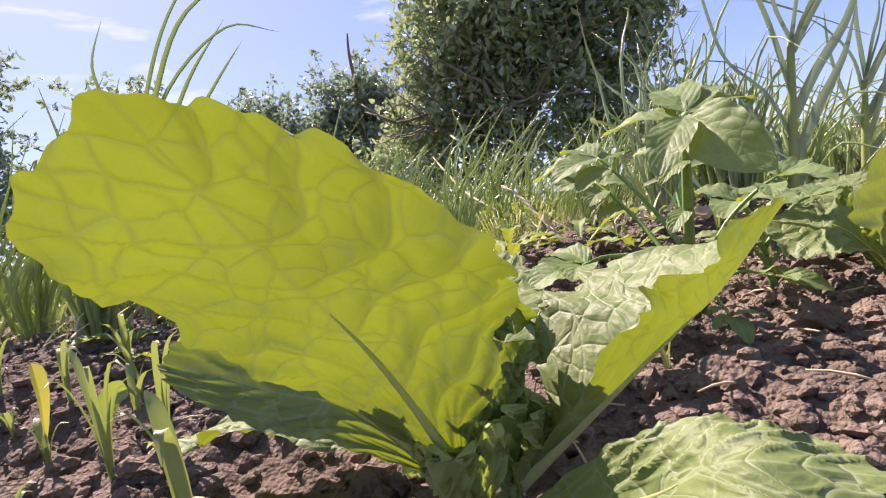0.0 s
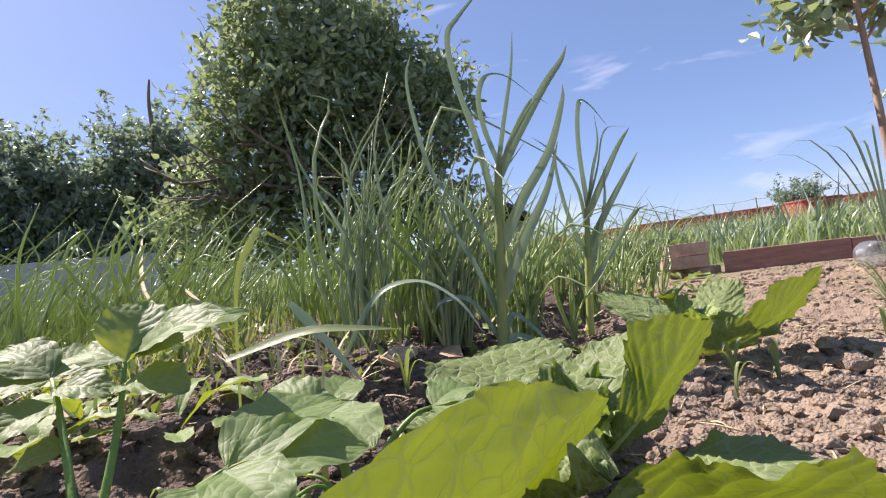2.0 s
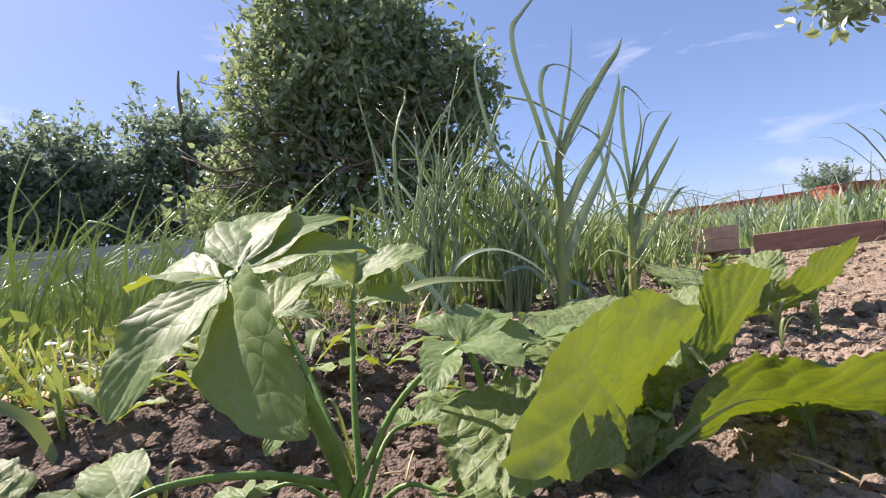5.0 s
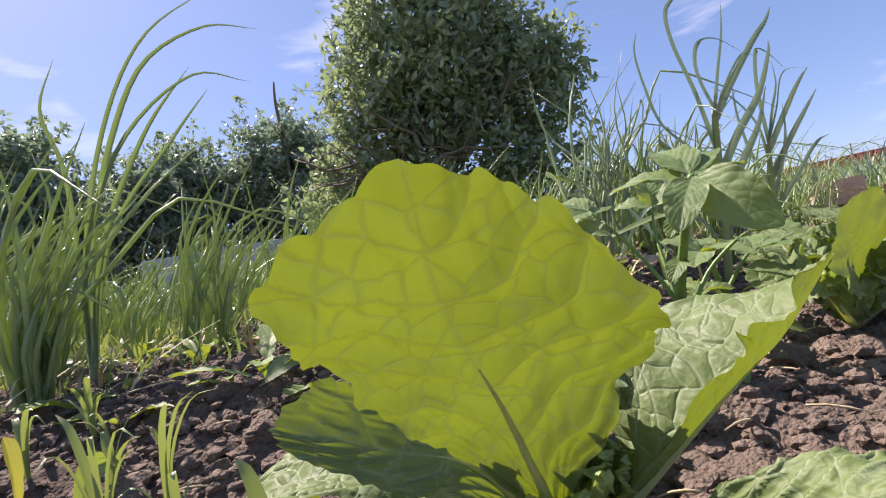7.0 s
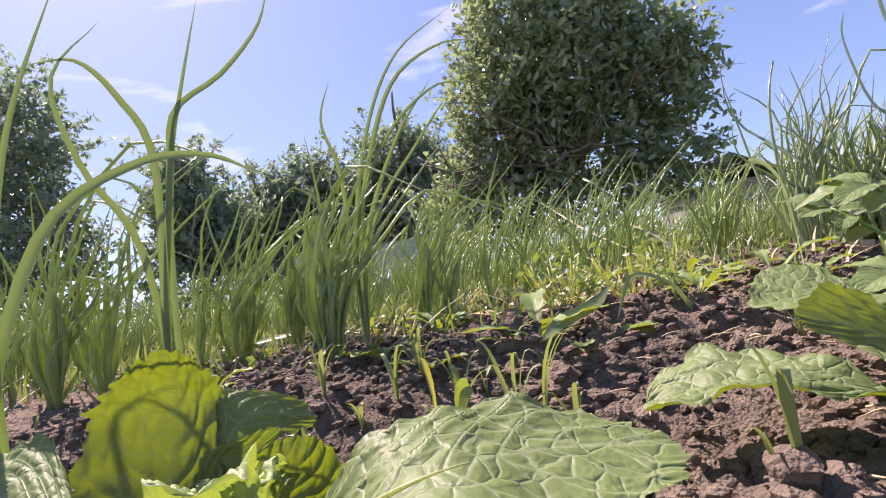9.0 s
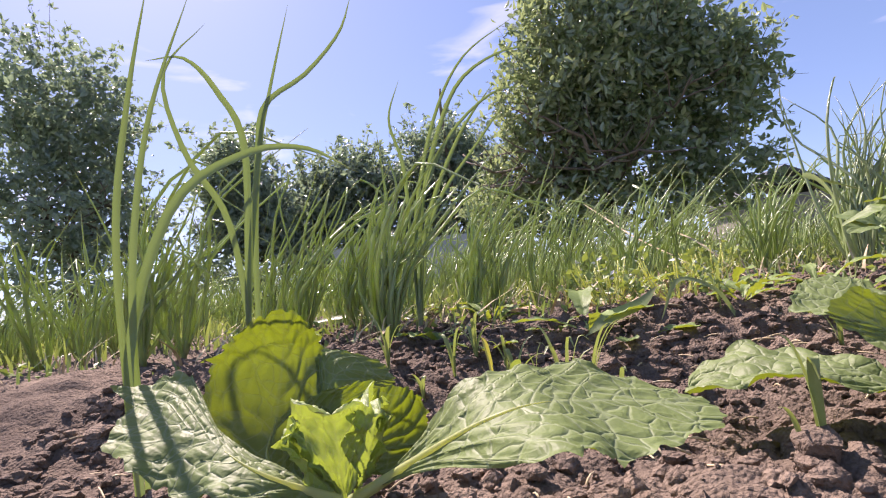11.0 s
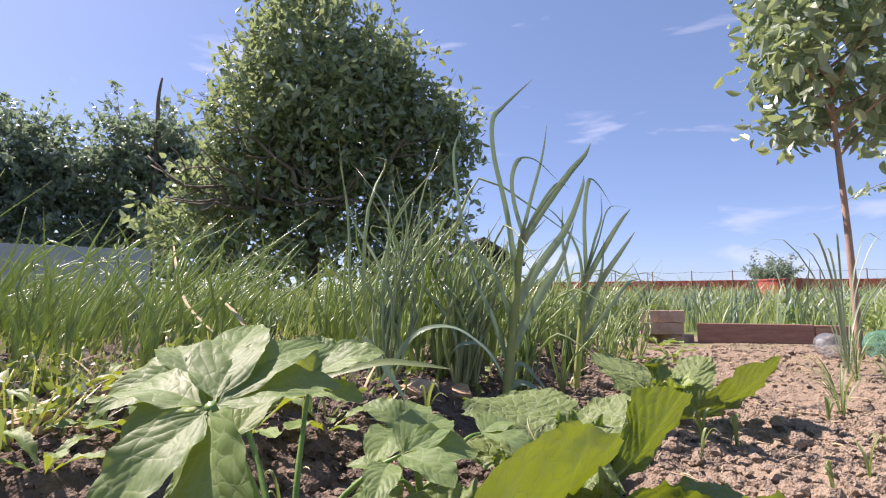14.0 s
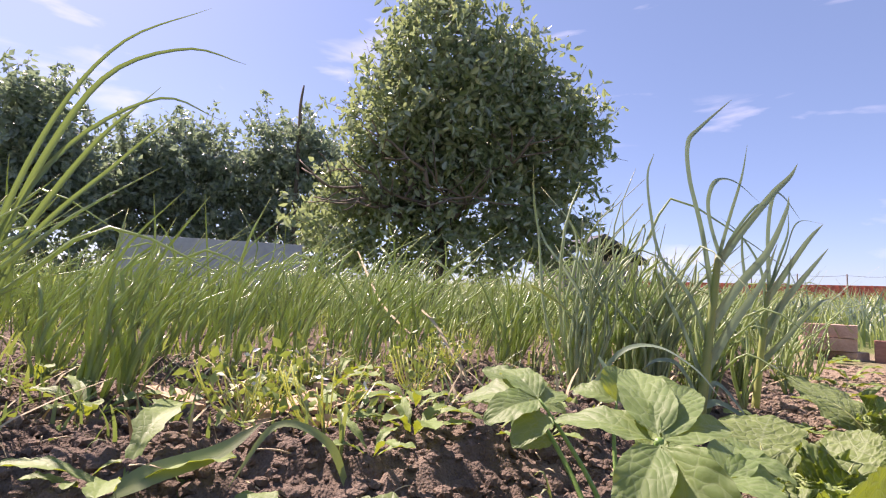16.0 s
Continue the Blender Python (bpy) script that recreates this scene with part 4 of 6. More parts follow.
WIND = (0.40, -0.04)
near_onions = [((0.321, 0.800), 38, 0.34, 0.40, 0.012), ((0.400, 0.900), 22, 0.27, 0.60, 0.020), ((0.480, 0.860), 18, 0.23, 0.65, 0.018), ((0.445, 0.850), 14, 0.24, 0.60, 0.018),
               ((0.600, 1.060), 26, 0.27, 0.60, 0.03), ((0.680, 0.960), 22, 0.22, 0.70, 0.025), ((0.790, 1.120), 26, 0.24, 0.70, 0.03), ((0.560, 0.930), 18, 0.21, 0.70, 0.02),
               ((0.340, 1.080), 22, 0.24, 0.60, 0.025), ((0.660, 1.160), 26, 0.26, 0.65, 0.03), ((0.900, 1.060), 24, 0.20, 0.7, 0.03), ((0.500, 1.000), 24, 0.26, 0.60, 0.025),
               ((-0.430, 0.610), 40, 0.27, 0.42, 0.016), ((-0.640, 0.700), 32, 0.28, 0.50, 0.02), ((-0.820, 0.620), 36, 0.32, 0.50, 0.025), ((-0.530, 0.790), 26, 0.26, 0.5, 0.02), ((-0.300, 0.760), 24, 0.24, 0.5, 0.02),
               ((0.455, 0.800), 34, 0.25, 0.60, 0.014), ((0.585, 0.855), 30, 0.22, 0.65, 0.018), ((0.385, 0.835), 26, 0.27, 0.55, 0.016)]
for i, ((x, y), count, h, spread, foot) in enumerate(near_onions):
    onion_clump("onion_plant", (x, y, gz(x, y)), 50 + i, count, h, spread, WIND if 12 <= i < 17 else (0.14, -0.05),
                "tall green onion clump with tubular leaves in the bed", "onions in the bed", separate=True, radius=0.0023 if i == 0 else 0.0026,
                material=M_ONIONPALE if i in (0, 17) else None, foot=foot)
near_kinds = [onion_clump("onion_plant", (-0.35 + 0.24 * i, 1.02 + 0.05 * i, gz(-0.35 + 0.24 * i, 1.02 + 0.05 * i)), 70 + i, 12, 0.235 + 0.012 * i, 0.60, WIND,
                          "green onion clump in a dense planted row", "onion rows", True, 0.0024, None, 0.020) for i in range(4)]
far_kinds = [onion_clump("onion_plant", (-0.9 + 0.5 * i, 1.75 + 0.1 * (i % 3), gz(-0.9 + 0.5 * i, 1.75 + 0.1 * (i % 3))), 80 + i, 17, 0.24 + 0.02 * (i % 3), 0.60, WIND,
                         "green onion clump in a dense planted row", "onion rows", False, 0.0025, None, 0.030) for i in range(6)]
r_on = np.random.default_rng(5)
for row in range(10):
    y0 = 0.94 + row * 0.21
    for k in range(32):
        x = -2.3 + k * 0.115 + r_on.uniform(-0.04, 0.04) + 0.05 * row
        y = y0 + (x + 0.2) * 0.20 + r_on.uniform(-0.05, 0.05)
        if x > 1.6 or math.atan2(x - 0.25, y - 0.17) > 0.735 or (x > 0.15 and y < 1.12) or math.hypot(x - 0.2, y - 0.2) < 0.74 or (x < -1.2 and row > 7):
            continue
        src = near_kinds[int(r_on.integers(4))] if math.hypot(x, y) < 1.45 else far_kinds[int(r_on.integers(6))]
        copy_thing(src, pose(x, y, gz(x, y), 0, 0, float(r_on.uniform(-60, 60))) @ Matrix.Scale(float(r_on.uniform(0.55, 1.08)), 4))


EYE_SIDE = np.array((0.254, 0.175, 0.165))


def leek(place, leaves, stem_top, label, k=0.86):
    """Stem and strap leaves; k draws the plant towards the walk, at its true size."""
    near = lambda p: tuple(EYE_SIDE + (np.array(p) - EYE_SIDE) * k)
    x, y = near((*place, 0))[:2]
    stem_top = near(stem_top)
    leaves = [(start, [near(p) for p in pts], width * k) for start, pts, width in leaves]
    z = gz(x, y)
    ob = thing("leek", (x, y, z), label, "leek", "leeks in the onion bed")
    rel = lambda p: np.array((p[0] - x, p[1] - y, p[2] - z))
    s = Soup()
    top = rel(stem_top)
    tube(s, [(0, 0, -0.01), top * 0.5, top], [0.0072, 0.0062, 0.0048], 10, 10)
    part("stem", s.mesh("stem", M_LEEKSTEM), ob, "pale yellow-green stalk")
    for start, pts, width in leaves:
        s = Soup()
        blade(s, [top * start] + [rel(p) for p in pts], width * 1.05, 24, (0.2, -0.8, 0.5), 0.35, lambda u: (1 - 0.55 * u) * (1 - u ** 5) + 0.05)
        part("leaf", s.mesh("leaf", M_LEEK), ob)
    return ob


leek((0.521, 0.815), [
    (0.72, [(0.528, 0.812, 0.327), (0.510, 0.820, 0.421), (0.508, 0.821, 0.485), (0.527, 0.813, 0.513), (0.573, 0.791, 0.561)], 0.014),
    (0.95, [(0.580, 0.788, 0.322), (0.622, 0.763, 0.389), (0.645, 0.748, 0.420), (0.655, 0.741, 0.442)], 0.014),
    (1.00, [(0.568, 0.794, 0.352), (0.585, 0.785, 0.421), (0.594, 0.780, 0.480)], 0.008),
    (1.00, [(0.541, 0.807, 0.341), (0.538, 0.808, 0.385), (0.550, 0.803, 0.417), (0.576, 0.789, 0.415), (0.609, 0.771, 0.378)], 0.011),
    (0.62, [(0.577, 0.789, 0.233), (0.617, 0.767, 0.295), (0.640, 0.752, 0.361), (0.645, 0.749, 0.388)], 0.016),
    (0.40, [(0.571, 0.792, 0.172), (0.609, 0.772, 0.242), (0.630, 0.759, 0.308)], 0.017),
    (0.50, [(0.511, 0.819, 0.214), (0.465, 0.836, 0.283), (0.449, 0.841, 0.362), (0.444, 0.842, 0.428), (0.455, 0.839, 0.467)], 0.011),
    (0.90, [(0.568, 0.794, 0.312), (0.605, 0.774, 0.373), (0.627, 0.761, 0.363)], 0.006),
    (0.30, [(0.502, 0.823, 0.155), (0.476, 0.832, 0.213), (0.462, 0.837, 0.261)], 0.012),
    (0.20, [(0.494, 0.826, 0.097), (0.460, 0.838, 0.104), (0.437, 0.844, 0.087)], 0.010),
    (0.20, [(0.554, 0.801, 0.039), (0.591, 0.782, 0.016), (0.620, 0.764, -0.004)], 0.012),
    (0.15, [(0.545, 0.805, 0.071), (0.575, 0.790, 0.042), (0.596, 0.779, 0.004)], 0.010),
], (0.553, 0.801, 0.288), "tall blue-green leek with bent strap leaves in onion bed")
leek((0.891, 1.125), [
    (1.00, [(0.917, 1.107, 0.383), (0.928, 1.100, 0.478), (0.946, 1.086, 0.473), (0.972, 1.066, 0.418)], 0.016),
    (0.95, [(0.958, 1.077, 0.315), (0.986, 1.055, 0.372), (1.007, 1.037, 0.405)], 0.017),
    (0.70, [(0.951, 1.082, 0.234), (0.985, 1.055, 0.296), (1.014, 1.031, 0.348)], 0.018),
    (0.80, [(0.904, 1.116, 0.296), (0.869, 1.140, 0.381), (0.833, 1.161, 0.425)], 0.014),
    (0.60, [(0.883, 1.131, 0.224), (0.872, 1.138, 0.328), (0.874, 1.136, 0.419)], 0.018),
    (1.00, [(0.937, 1.093, 0.327), (0.952, 1.082, 0.387), (0.953, 1.081, 0.452)], 0.010),
    (1.00, [(0.944, 1.087, 0.325), (0.967, 1.070, 0.409), (1.010, 1.034, 0.405)], 0.006),
    (0.50, [(0.934, 1.095, 0.187), (0.950, 1.083, 0.259), (0.956, 1.079, 0.335)], 0.015),
    (0.40, [(0.947, 1.086, 0.134), (0.992, 1.049, 0.212), (1.018, 1.027, 0.230)], 0.014),
], (0.918, 1.107, 0.241), "blue-green leek with folded leaf tips in onion bed", 0.80)


# ---- trees ----
def grow(soup, start, way, length, radius, depth, r, ends, gravity=0.05):
    """A limb that tapers and splits; its thin ends are kept for leaves."""
    n = 5
    pts, p, d = [np.array(start)], np.array(start), np.array(way, float)
    for _ in range(n):
        d = d + r.normal(0, 0.16, 3) + np.array([0, 0, gravity])
        d /= np.linalg.norm(d)
        p = p + d * length / n
        pts.append(p.copy())
    tube(soup, pts, [radius, radius * 0.55], 6 if depth > 1 else 4)
    if depth <= 2:
        ends.extend(pts[1:])
    if depth == 0:
        return
    for k in range(int(r.integers(3, 5))):
        at = pts[int(r.integers(2, n + 1))]
        side = r.normal(0, 1, 3)
        side -= d * side.dot(d)
        side /= np.linalg.norm(side)
        w = d * r.uniform(0.35, 0.8) + side * r.uniform(0.6, 1.0)
        w[2] = w[2] * 0.7 + 0.1
        grow(soup, at, w / np.linalg.norm(w), length * r.uniform(0.6, 0.8), radius * 0.55, depth - 1, r, ends, gravity)


def leaves_at(soup, centres, count, size, spread, r, droop=0.2, full=False):
    """Many small folded leaves scattered about the given points; full ones have a rounded outline and a drooping tip."""
    c = centres[r.integers(0, len(centres), count)] + r.normal(0, spread, (count, 3))
    a = r.normal(0, 1, (count, 3))
    a[:, 2] -= droop
    a /= np.linalg.norm(a, axis=1)[:, None]
    b = np.cross(a, r.normal(0, 1, (count, 3)) + np.array([0, 0, 0.5]))
    b /= np.linalg.norm(b, axis=1)[:, None]
    nn = np.cross(a, b)
    L = size * r.uniform(0.6, 1.3, (count, 1))
    W = L * (0.24 if full else 0.27)
    if full:
        ring = ((0.0, 0.0), (0.22, 0.72), (0.50, 1.0), (0.78, 0.62), (1.0, 0.0), (0.78, -0.62), (0.50, -1.0), (0.22, -0.72))
        spine = (0.25, 0.52, 0.78)
        faces = ((0, 8, 1), (1, 8, 9, 2), (2, 9, 10, 3), (3, 10, 4), (0, 7, 8), (7, 6, 9, 8), (6, 5, 10, 9), (5, 4, 10))
    else:
        ring, spine = ((0.0, 0.0), (0.45, 1.0), (1.0, 0.0), (0.45, -1.0)), (0.5,)
        faces = ((0, 4, 1), (1, 4, 2), (0, 3, 4), (3, 2, 4))
    bend = lambda u: nn * (-0.16 * u * u) * L
    P = [c + a * L * u + b * W * w + nn * W * abs(w) * 0.35 + bend(u) for u, w in ring] + [c + a * L * u + bend(u) for u in spine]
    P = np.stack(P, 1)
    k = P.shape[1]
    i = np.arange(count)[:, None] * k + soup.n
    for f in faces:
        soup.f.extend(map(tuple, (i + np.array(f)).tolist()))
    soup.v.append(P.reshape(-1, 3))
    soup.uv.append(np.zeros((count * k, 2)))
    soup.n += count * k


def tree(place, trunk_h, radius, limbs, limb_len, blobs, count, size, mat, bark, label, seed, depth=2, category="tree", sprig=26, shoot=(2.5, 7.5), loose=0.06, full=False):
    """blobs: (centre, radii, share) ellipsoids that bound the crown, relative to the foot."""
    r = np.random.default_rng(seed)
    ob = thing("tree", place, label, category, "trees round the garden")
    wood, ends = Soup(), []
    top = np.array([r.normal(0, 0.03), r.normal(0, 0.03), trunk_h])
    tube(wood, [(0, 0, -0.1), top * 0.5 + r.normal(0, 0.02, 3), top], [radius * 1.25, radius, radius * 0.8], 9, 10)
    for k in range(limbs):
        a = k * 6.283 / limbs + r.uniform(-0.4, 0.4)
        w = np.array([math.cos(a) * 0.6, math.sin(a) * 0.6, r.uniform(0.5, 1.0)])
        grow(wood, top * r.uniform(0.6, 1.0), w / np.linalg.norm(w), limb_len, radius * 0.6, depth, r, ends)
    pts, sprigs = [], []
    for c, rad, share in blobs:
        m = int(share * 150)
        q = r.normal(0, 1, (m, 3))
        q /= np.linalg.norm(q, axis=1)[:, None]
        uneven = 0.72 + 0.56 * vnoise(q[:, 0] * 2.3 + q[:, 2] * 1.7 + 20 + c[0] * 3, q[:, 1] * 2.3 + q[:, 2] + 20, seed)[:, None]
        q *= (r.uniform(0.25, 1.0, (m, 1)) ** 0.45) * uneven
        pts.append(np.array(c) + q * np.array(rad))
        k = int(share * sprig)
        d = r.normal(0, 1, (k, 3))
        d /= np.linalg.norm(d, axis=1)[:, None]
        sprigs += [(np.array(c) + e * np.array(rad) * 0.75, e) for e in d]
    crown = Soup()
    pts = np.concatenate(pts)
    leaves_at(crown, pts, int(count * 0.42), size, loose, r, full=full)
    leaves_at(crown, pts[::3], int(count * 0.2), size, 0.03, r, full=full)
    line, twigs = [], Soup()
    for p, e in sprigs:
        way = e + np.array([0, 0, 0.35]) + r.normal(0, 0.25, 3)
        ln = size * r.uniform(*shoot)
        end = p + way / np.linalg.norm(way) * ln
        tube(twigs, [p, (p + end) / 2 + r.normal(0, 0.012, 3), end], [0.004, 0.0015], 3, 3)
        line += [p + (end - p) * f for f in np.linspace(0.15, 1.0, 6)]
    part("trunk", wood.mesh("trunk", bark), ob)
    tagged(part("twig_tangle", twigs.mesh("twig_tangle", bark), ob), kind="stuff")
    leaves_at(crown, np.array(line), int(count * 0.38), size, size * 0.22, r, full=full)
    part("crown", crown.mesh("crown", mat, False), ob)
    return ob


tree((0.75, 4.60, 0.0), 0.85, 0.05, 8, 0.75, [
    ((0.30, 0, 1.85), (0.86, 0.8, 0.78), 3.6), ((0.30, 0.1, 1.80), (0.50, 0.4, 0.46), 1.6), ((0.15, 0, 1.45), (0.55, 0.4, 0.35), 1.2), ((-0.42, 0, 1.75), (0.42, 0.5, 0.52), 1.4), ((-0.15, 0, 2.42), (0.44, 0.5, 0.40), 1.3),
    ((0.62, 0, 2.30), (0.38, 0.4, 0.38), 1.1), ((1.00, -0.1, 1.82), (0.36, 0.4, 0.36), 1.1), ((1.30, -0.2, 1.64), (0.18, 0.3, 0.18), 0.4),
    ((1.05, -0.2, 1.32), (0.32, 0.4, 0.28), 0.8), ((0.25, 0, 1.10), (0.75, 0.6, 0.36), 1.5), ((-0.55, 0, 1.15), (0.42, 0.4, 0.38), 1.0),
    ((0.02, 0, 2.82), (0.26, 0.3, 0.18), 0.5), ((-0.85, 0, 0.70), (0.42, 0.4, 0.32), 0.7), ((0.30, -0.1, 0.66), (0.85, 0.5, 0.30), 1.2), ((0.95, -0.2, 0.80), (0.40, 0.4, 0.34), 0.8), ((-0.40, 0, 0.62), (0.5, 0.4, 0.3), 0.8)],
    33000, 0.074, M_TREE, M_BARK, "dense plum tree with dark glossy leaves", 3, sprig=50, shoot=(1.6, 5.2), loose=0.06, full=True)
# orchard trees at the back; their haze is only in the M_TREEFAR colours
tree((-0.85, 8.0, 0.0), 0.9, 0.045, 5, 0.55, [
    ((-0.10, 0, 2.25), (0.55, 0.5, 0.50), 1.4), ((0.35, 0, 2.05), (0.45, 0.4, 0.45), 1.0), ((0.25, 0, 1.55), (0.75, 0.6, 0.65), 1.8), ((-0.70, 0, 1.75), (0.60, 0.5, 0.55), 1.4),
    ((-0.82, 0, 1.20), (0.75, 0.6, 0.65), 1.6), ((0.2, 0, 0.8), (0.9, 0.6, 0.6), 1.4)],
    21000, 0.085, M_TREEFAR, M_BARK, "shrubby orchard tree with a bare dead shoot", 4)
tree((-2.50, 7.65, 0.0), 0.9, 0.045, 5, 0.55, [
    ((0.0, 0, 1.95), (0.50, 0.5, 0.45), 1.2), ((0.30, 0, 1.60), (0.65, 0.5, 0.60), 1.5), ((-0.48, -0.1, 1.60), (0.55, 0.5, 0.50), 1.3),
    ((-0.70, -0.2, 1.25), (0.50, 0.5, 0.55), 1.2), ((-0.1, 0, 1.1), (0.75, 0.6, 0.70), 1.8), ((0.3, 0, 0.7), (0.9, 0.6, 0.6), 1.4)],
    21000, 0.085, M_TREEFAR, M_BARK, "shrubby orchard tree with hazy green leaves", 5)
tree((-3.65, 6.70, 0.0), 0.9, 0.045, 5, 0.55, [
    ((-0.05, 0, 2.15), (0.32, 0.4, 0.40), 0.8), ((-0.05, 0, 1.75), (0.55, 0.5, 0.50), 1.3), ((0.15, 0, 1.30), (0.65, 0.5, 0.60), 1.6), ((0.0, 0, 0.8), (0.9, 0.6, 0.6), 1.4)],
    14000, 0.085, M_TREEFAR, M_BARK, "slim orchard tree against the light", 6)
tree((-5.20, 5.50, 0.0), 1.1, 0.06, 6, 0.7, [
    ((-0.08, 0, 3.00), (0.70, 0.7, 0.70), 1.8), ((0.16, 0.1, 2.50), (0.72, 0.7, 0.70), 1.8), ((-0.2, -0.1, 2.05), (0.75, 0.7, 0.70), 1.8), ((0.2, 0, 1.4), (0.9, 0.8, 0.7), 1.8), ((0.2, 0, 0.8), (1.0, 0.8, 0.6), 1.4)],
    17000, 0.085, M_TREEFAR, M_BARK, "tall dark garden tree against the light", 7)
dead = thing("dead_shoot", (-0.79, 7.6, 1.9), "bare dead shoot above the orchard tree", "branch")
s = Soup()
tube(s, [(0, 0, -1.9), (0.0, 0, 0.4), (-0.01, 0.01, 0.9), (0.02, 0.01, 1.22)], [0.034, 0.028, 0.022, 0.014], 6, 10)
part("stem", s.mesh("stem", M_BARK), dead)


# ---- young tree with bottles ----
sap = thing("young_tree", (1.607, 0.886, gz(1.607, 0.886) - 0.01), "young fruit tree with slim bare trunk and large leaves", "tree", "trees round the garden")
s = Soup()
tube(s, [(0, 0, -0.03), (-0.006, 0.002, 0.25), (-0.016, 0.004, 0.47), (-0.045, 0.014, 1.02)], [0.0095, 0.0082, 0.007, 0.004], 10, 20)
part("trunk", s.mesh("trunk", M_SAPBARK), sap)
r_s = np.random.default_rng(21)
tips = []
for k in range(20):
    h = 0.535 + 0.024 * k
    a = k * 2.4
    w = np.array([math.cos(a), math.sin(a), 0.45 + 0.4 * r_s.random()])
    p0 = np.array([-0.016 - 0.029 * (h - 0.47) / 0.55, 0.006, h])
    ln = r_s.uniform(0.12, 0.26)
    mid = p0 + w * ln * 0.5
    end = p0 + w * ln + np.array([0, 0, -0.03])
    twigs = Soup()
    tube(twigs, [p0, mid, end], [0.005, 0.0035, 0.0015], 5, 8)
    part("branch", twigs.mesh("branch", M_SAPBARK), sap)
    tips += [mid, (mid + end) / 2, end, end]
cr = Soup()
leaves_at(cr, np.array(tips) + np.array([0, 0, 0.02]), 2300, 0.045, 0.036, r_s, 0.9, True)
part("crown", cr.mesh("crown", M_SAPLEAF, False), sap)
tree((3.95, 1.05, 0.0), 0.7, 0.05, 5, 0.6, [
    ((-0.47, 0.19, 1.08), (0.30, 0.3, 0.24), 1.2), ((-0.52, 0.34, 0.90), (0.22, 0.22, 0.20), 0.6), ((-0.42, 0.10, 0.80), (0.25, 0.25, 0.18), 0.7),
    ((-0.43, 0.07, 1.35), (0.40, 0.4, 0.30), 1.4), ((-0.50, 0.28, 1.45), (0.35, 0.35, 0.30), 1.2), ((0.1, 0, 1.5), (0.5, 0.5, 0.5), 1.4)],
    7000, 0.06, M_SAPLEAF, M_BARK, "leafy fruit tree with a low hanging crown", 8, full=True)
tree((11.5, 4.4, 0.0), 0.4, 0.05, 5, 0.5, [((0, 0, 1.05), (0.6, 0.6, 0.45), 2.0), ((0.2, -0.4, 0.7), (0.7, 0.7, 0.4), 1.5)], 5000, 0.08, M_TREEFAR, M_BARK, "small round tree beyond the dry bed", 10, 1)
def bottle_plastic(name, clear, gloss):
    """Thin plastic: mostly see-through, with a tinted glossy skin."""
    n = Nodes(name)
    blend, see, skin = n.add("MixShader"), n.add("BsdfTransparent"), n.add("BsdfPrincipled")
    see.inputs["Color"].default_value = (*clear, 1)
    skin.inputs["Base Color"].default_value, skin.inputs["Roughness"].default_value = (*gloss, 1), 0.14
    blend.inputs[0].default_value = 0.38
    n.link(see.outputs[0], blend.inputs[1])
    n.link(skin.outputs[0], blend.inputs[2])
    return n.done(blend.outputs[0])


M_BOTTLE = bottle_plastic("green bottle plastic", (0.66, 0.86, 0.76), (0.16, 0.40, 0.30))
M_CLEAR = bottle_plastic("clear bottle plastic", (0.93, 0.94, 0.94), (0.36, 0.38, 0.37))


def bottle(place, turn, label, plastic, size):
    """A plastic bottle stuck neck down, leaning; the ribbed foot shows."""
    ob = thing("plastic_bottle", place, label, "bottle", "bottles by the young tree", turn=turn)
    prof = [(0.0, 0.000), (0.012, -0.004), (0.022, 0.004), (0.040, -0.002), (0.047, 0.010), (0.048, 0.03), (0.046, 0.06), (0.048, 0.10), (0.047, 0.15), (0.030, 0.20), (0.014, 0.235), (0.014, 0.26)]
    k = 24
    v, f = [], []
    for rad, d in [(rad * size, d * size) for rad, d in prof]:
        for j in range(k):
            a = j * 2 * math.pi / k
            foot = 0.003 * math.cos(5 * a) if 0.012 * size < rad < 0.045 * size and d < 0.02 * size else 0
            v.append((rad * math.cos(a), d + foot, rad * math.sin(a)))
    for i in range(len(prof) - 1):
        for j in range(k):
            f.append((i * k + j, i * k + (j + 1) % k, (i + 1) * k + (j + 1) % k, (i + 1) * k + j))
    part("body", mesh_from("body", v, f, plastic), ob)
    s2 = Soup()
    tube(s2, [(0, 0.240 * size, 0), (0, 0.265 * size, 0)], [0.0158 * size, 0.0158 * size], 16, 3)
    part("cap", s2.mesh("cap", M_GREY), ob, "pale screw cap")
    return ob


bottle((1.535, 0.806, gz(1.535, 0.806) + 0.036), -75, "green plastic bottle lying on soil by the young tree", M_BOTTLE, 0.75)
bottle((1.535, 0.900, gz(1.535, 0.900) + 0.032), -48, "clear plastic bottle lying on soil by the young tree", M_CLEAR, 0.68)

# ---- bricks and board ----
brick_me = box("brick", (0.178, 0.10, 0.050), M_BRICK, 0.005, 0.0012)
for i, (dx, turn, h) in enumerate(((0.045, -72, 0.000), (-0.006, -36, 0.053), (0.010, -50, 0.106))):
    b = new("brick", brick_me)
    b.matrix_basis = pose(1.93 + dx, 1.86, 0.0 + h, 0, 0, turn)
    tagged(b, "weathered red clay brick stacked on the soil", "brick", "stacked bricks")
board = thing("edging_board", (2.00, 1.72, 0), "old brown-painted board edging a garden bed", "board")
part("board", box("board", (0.42, 0.03, 0.09), M_BOARD, 0.003), board, "", pose(0.15, -0.14, 0.034, 0, 0, -48))
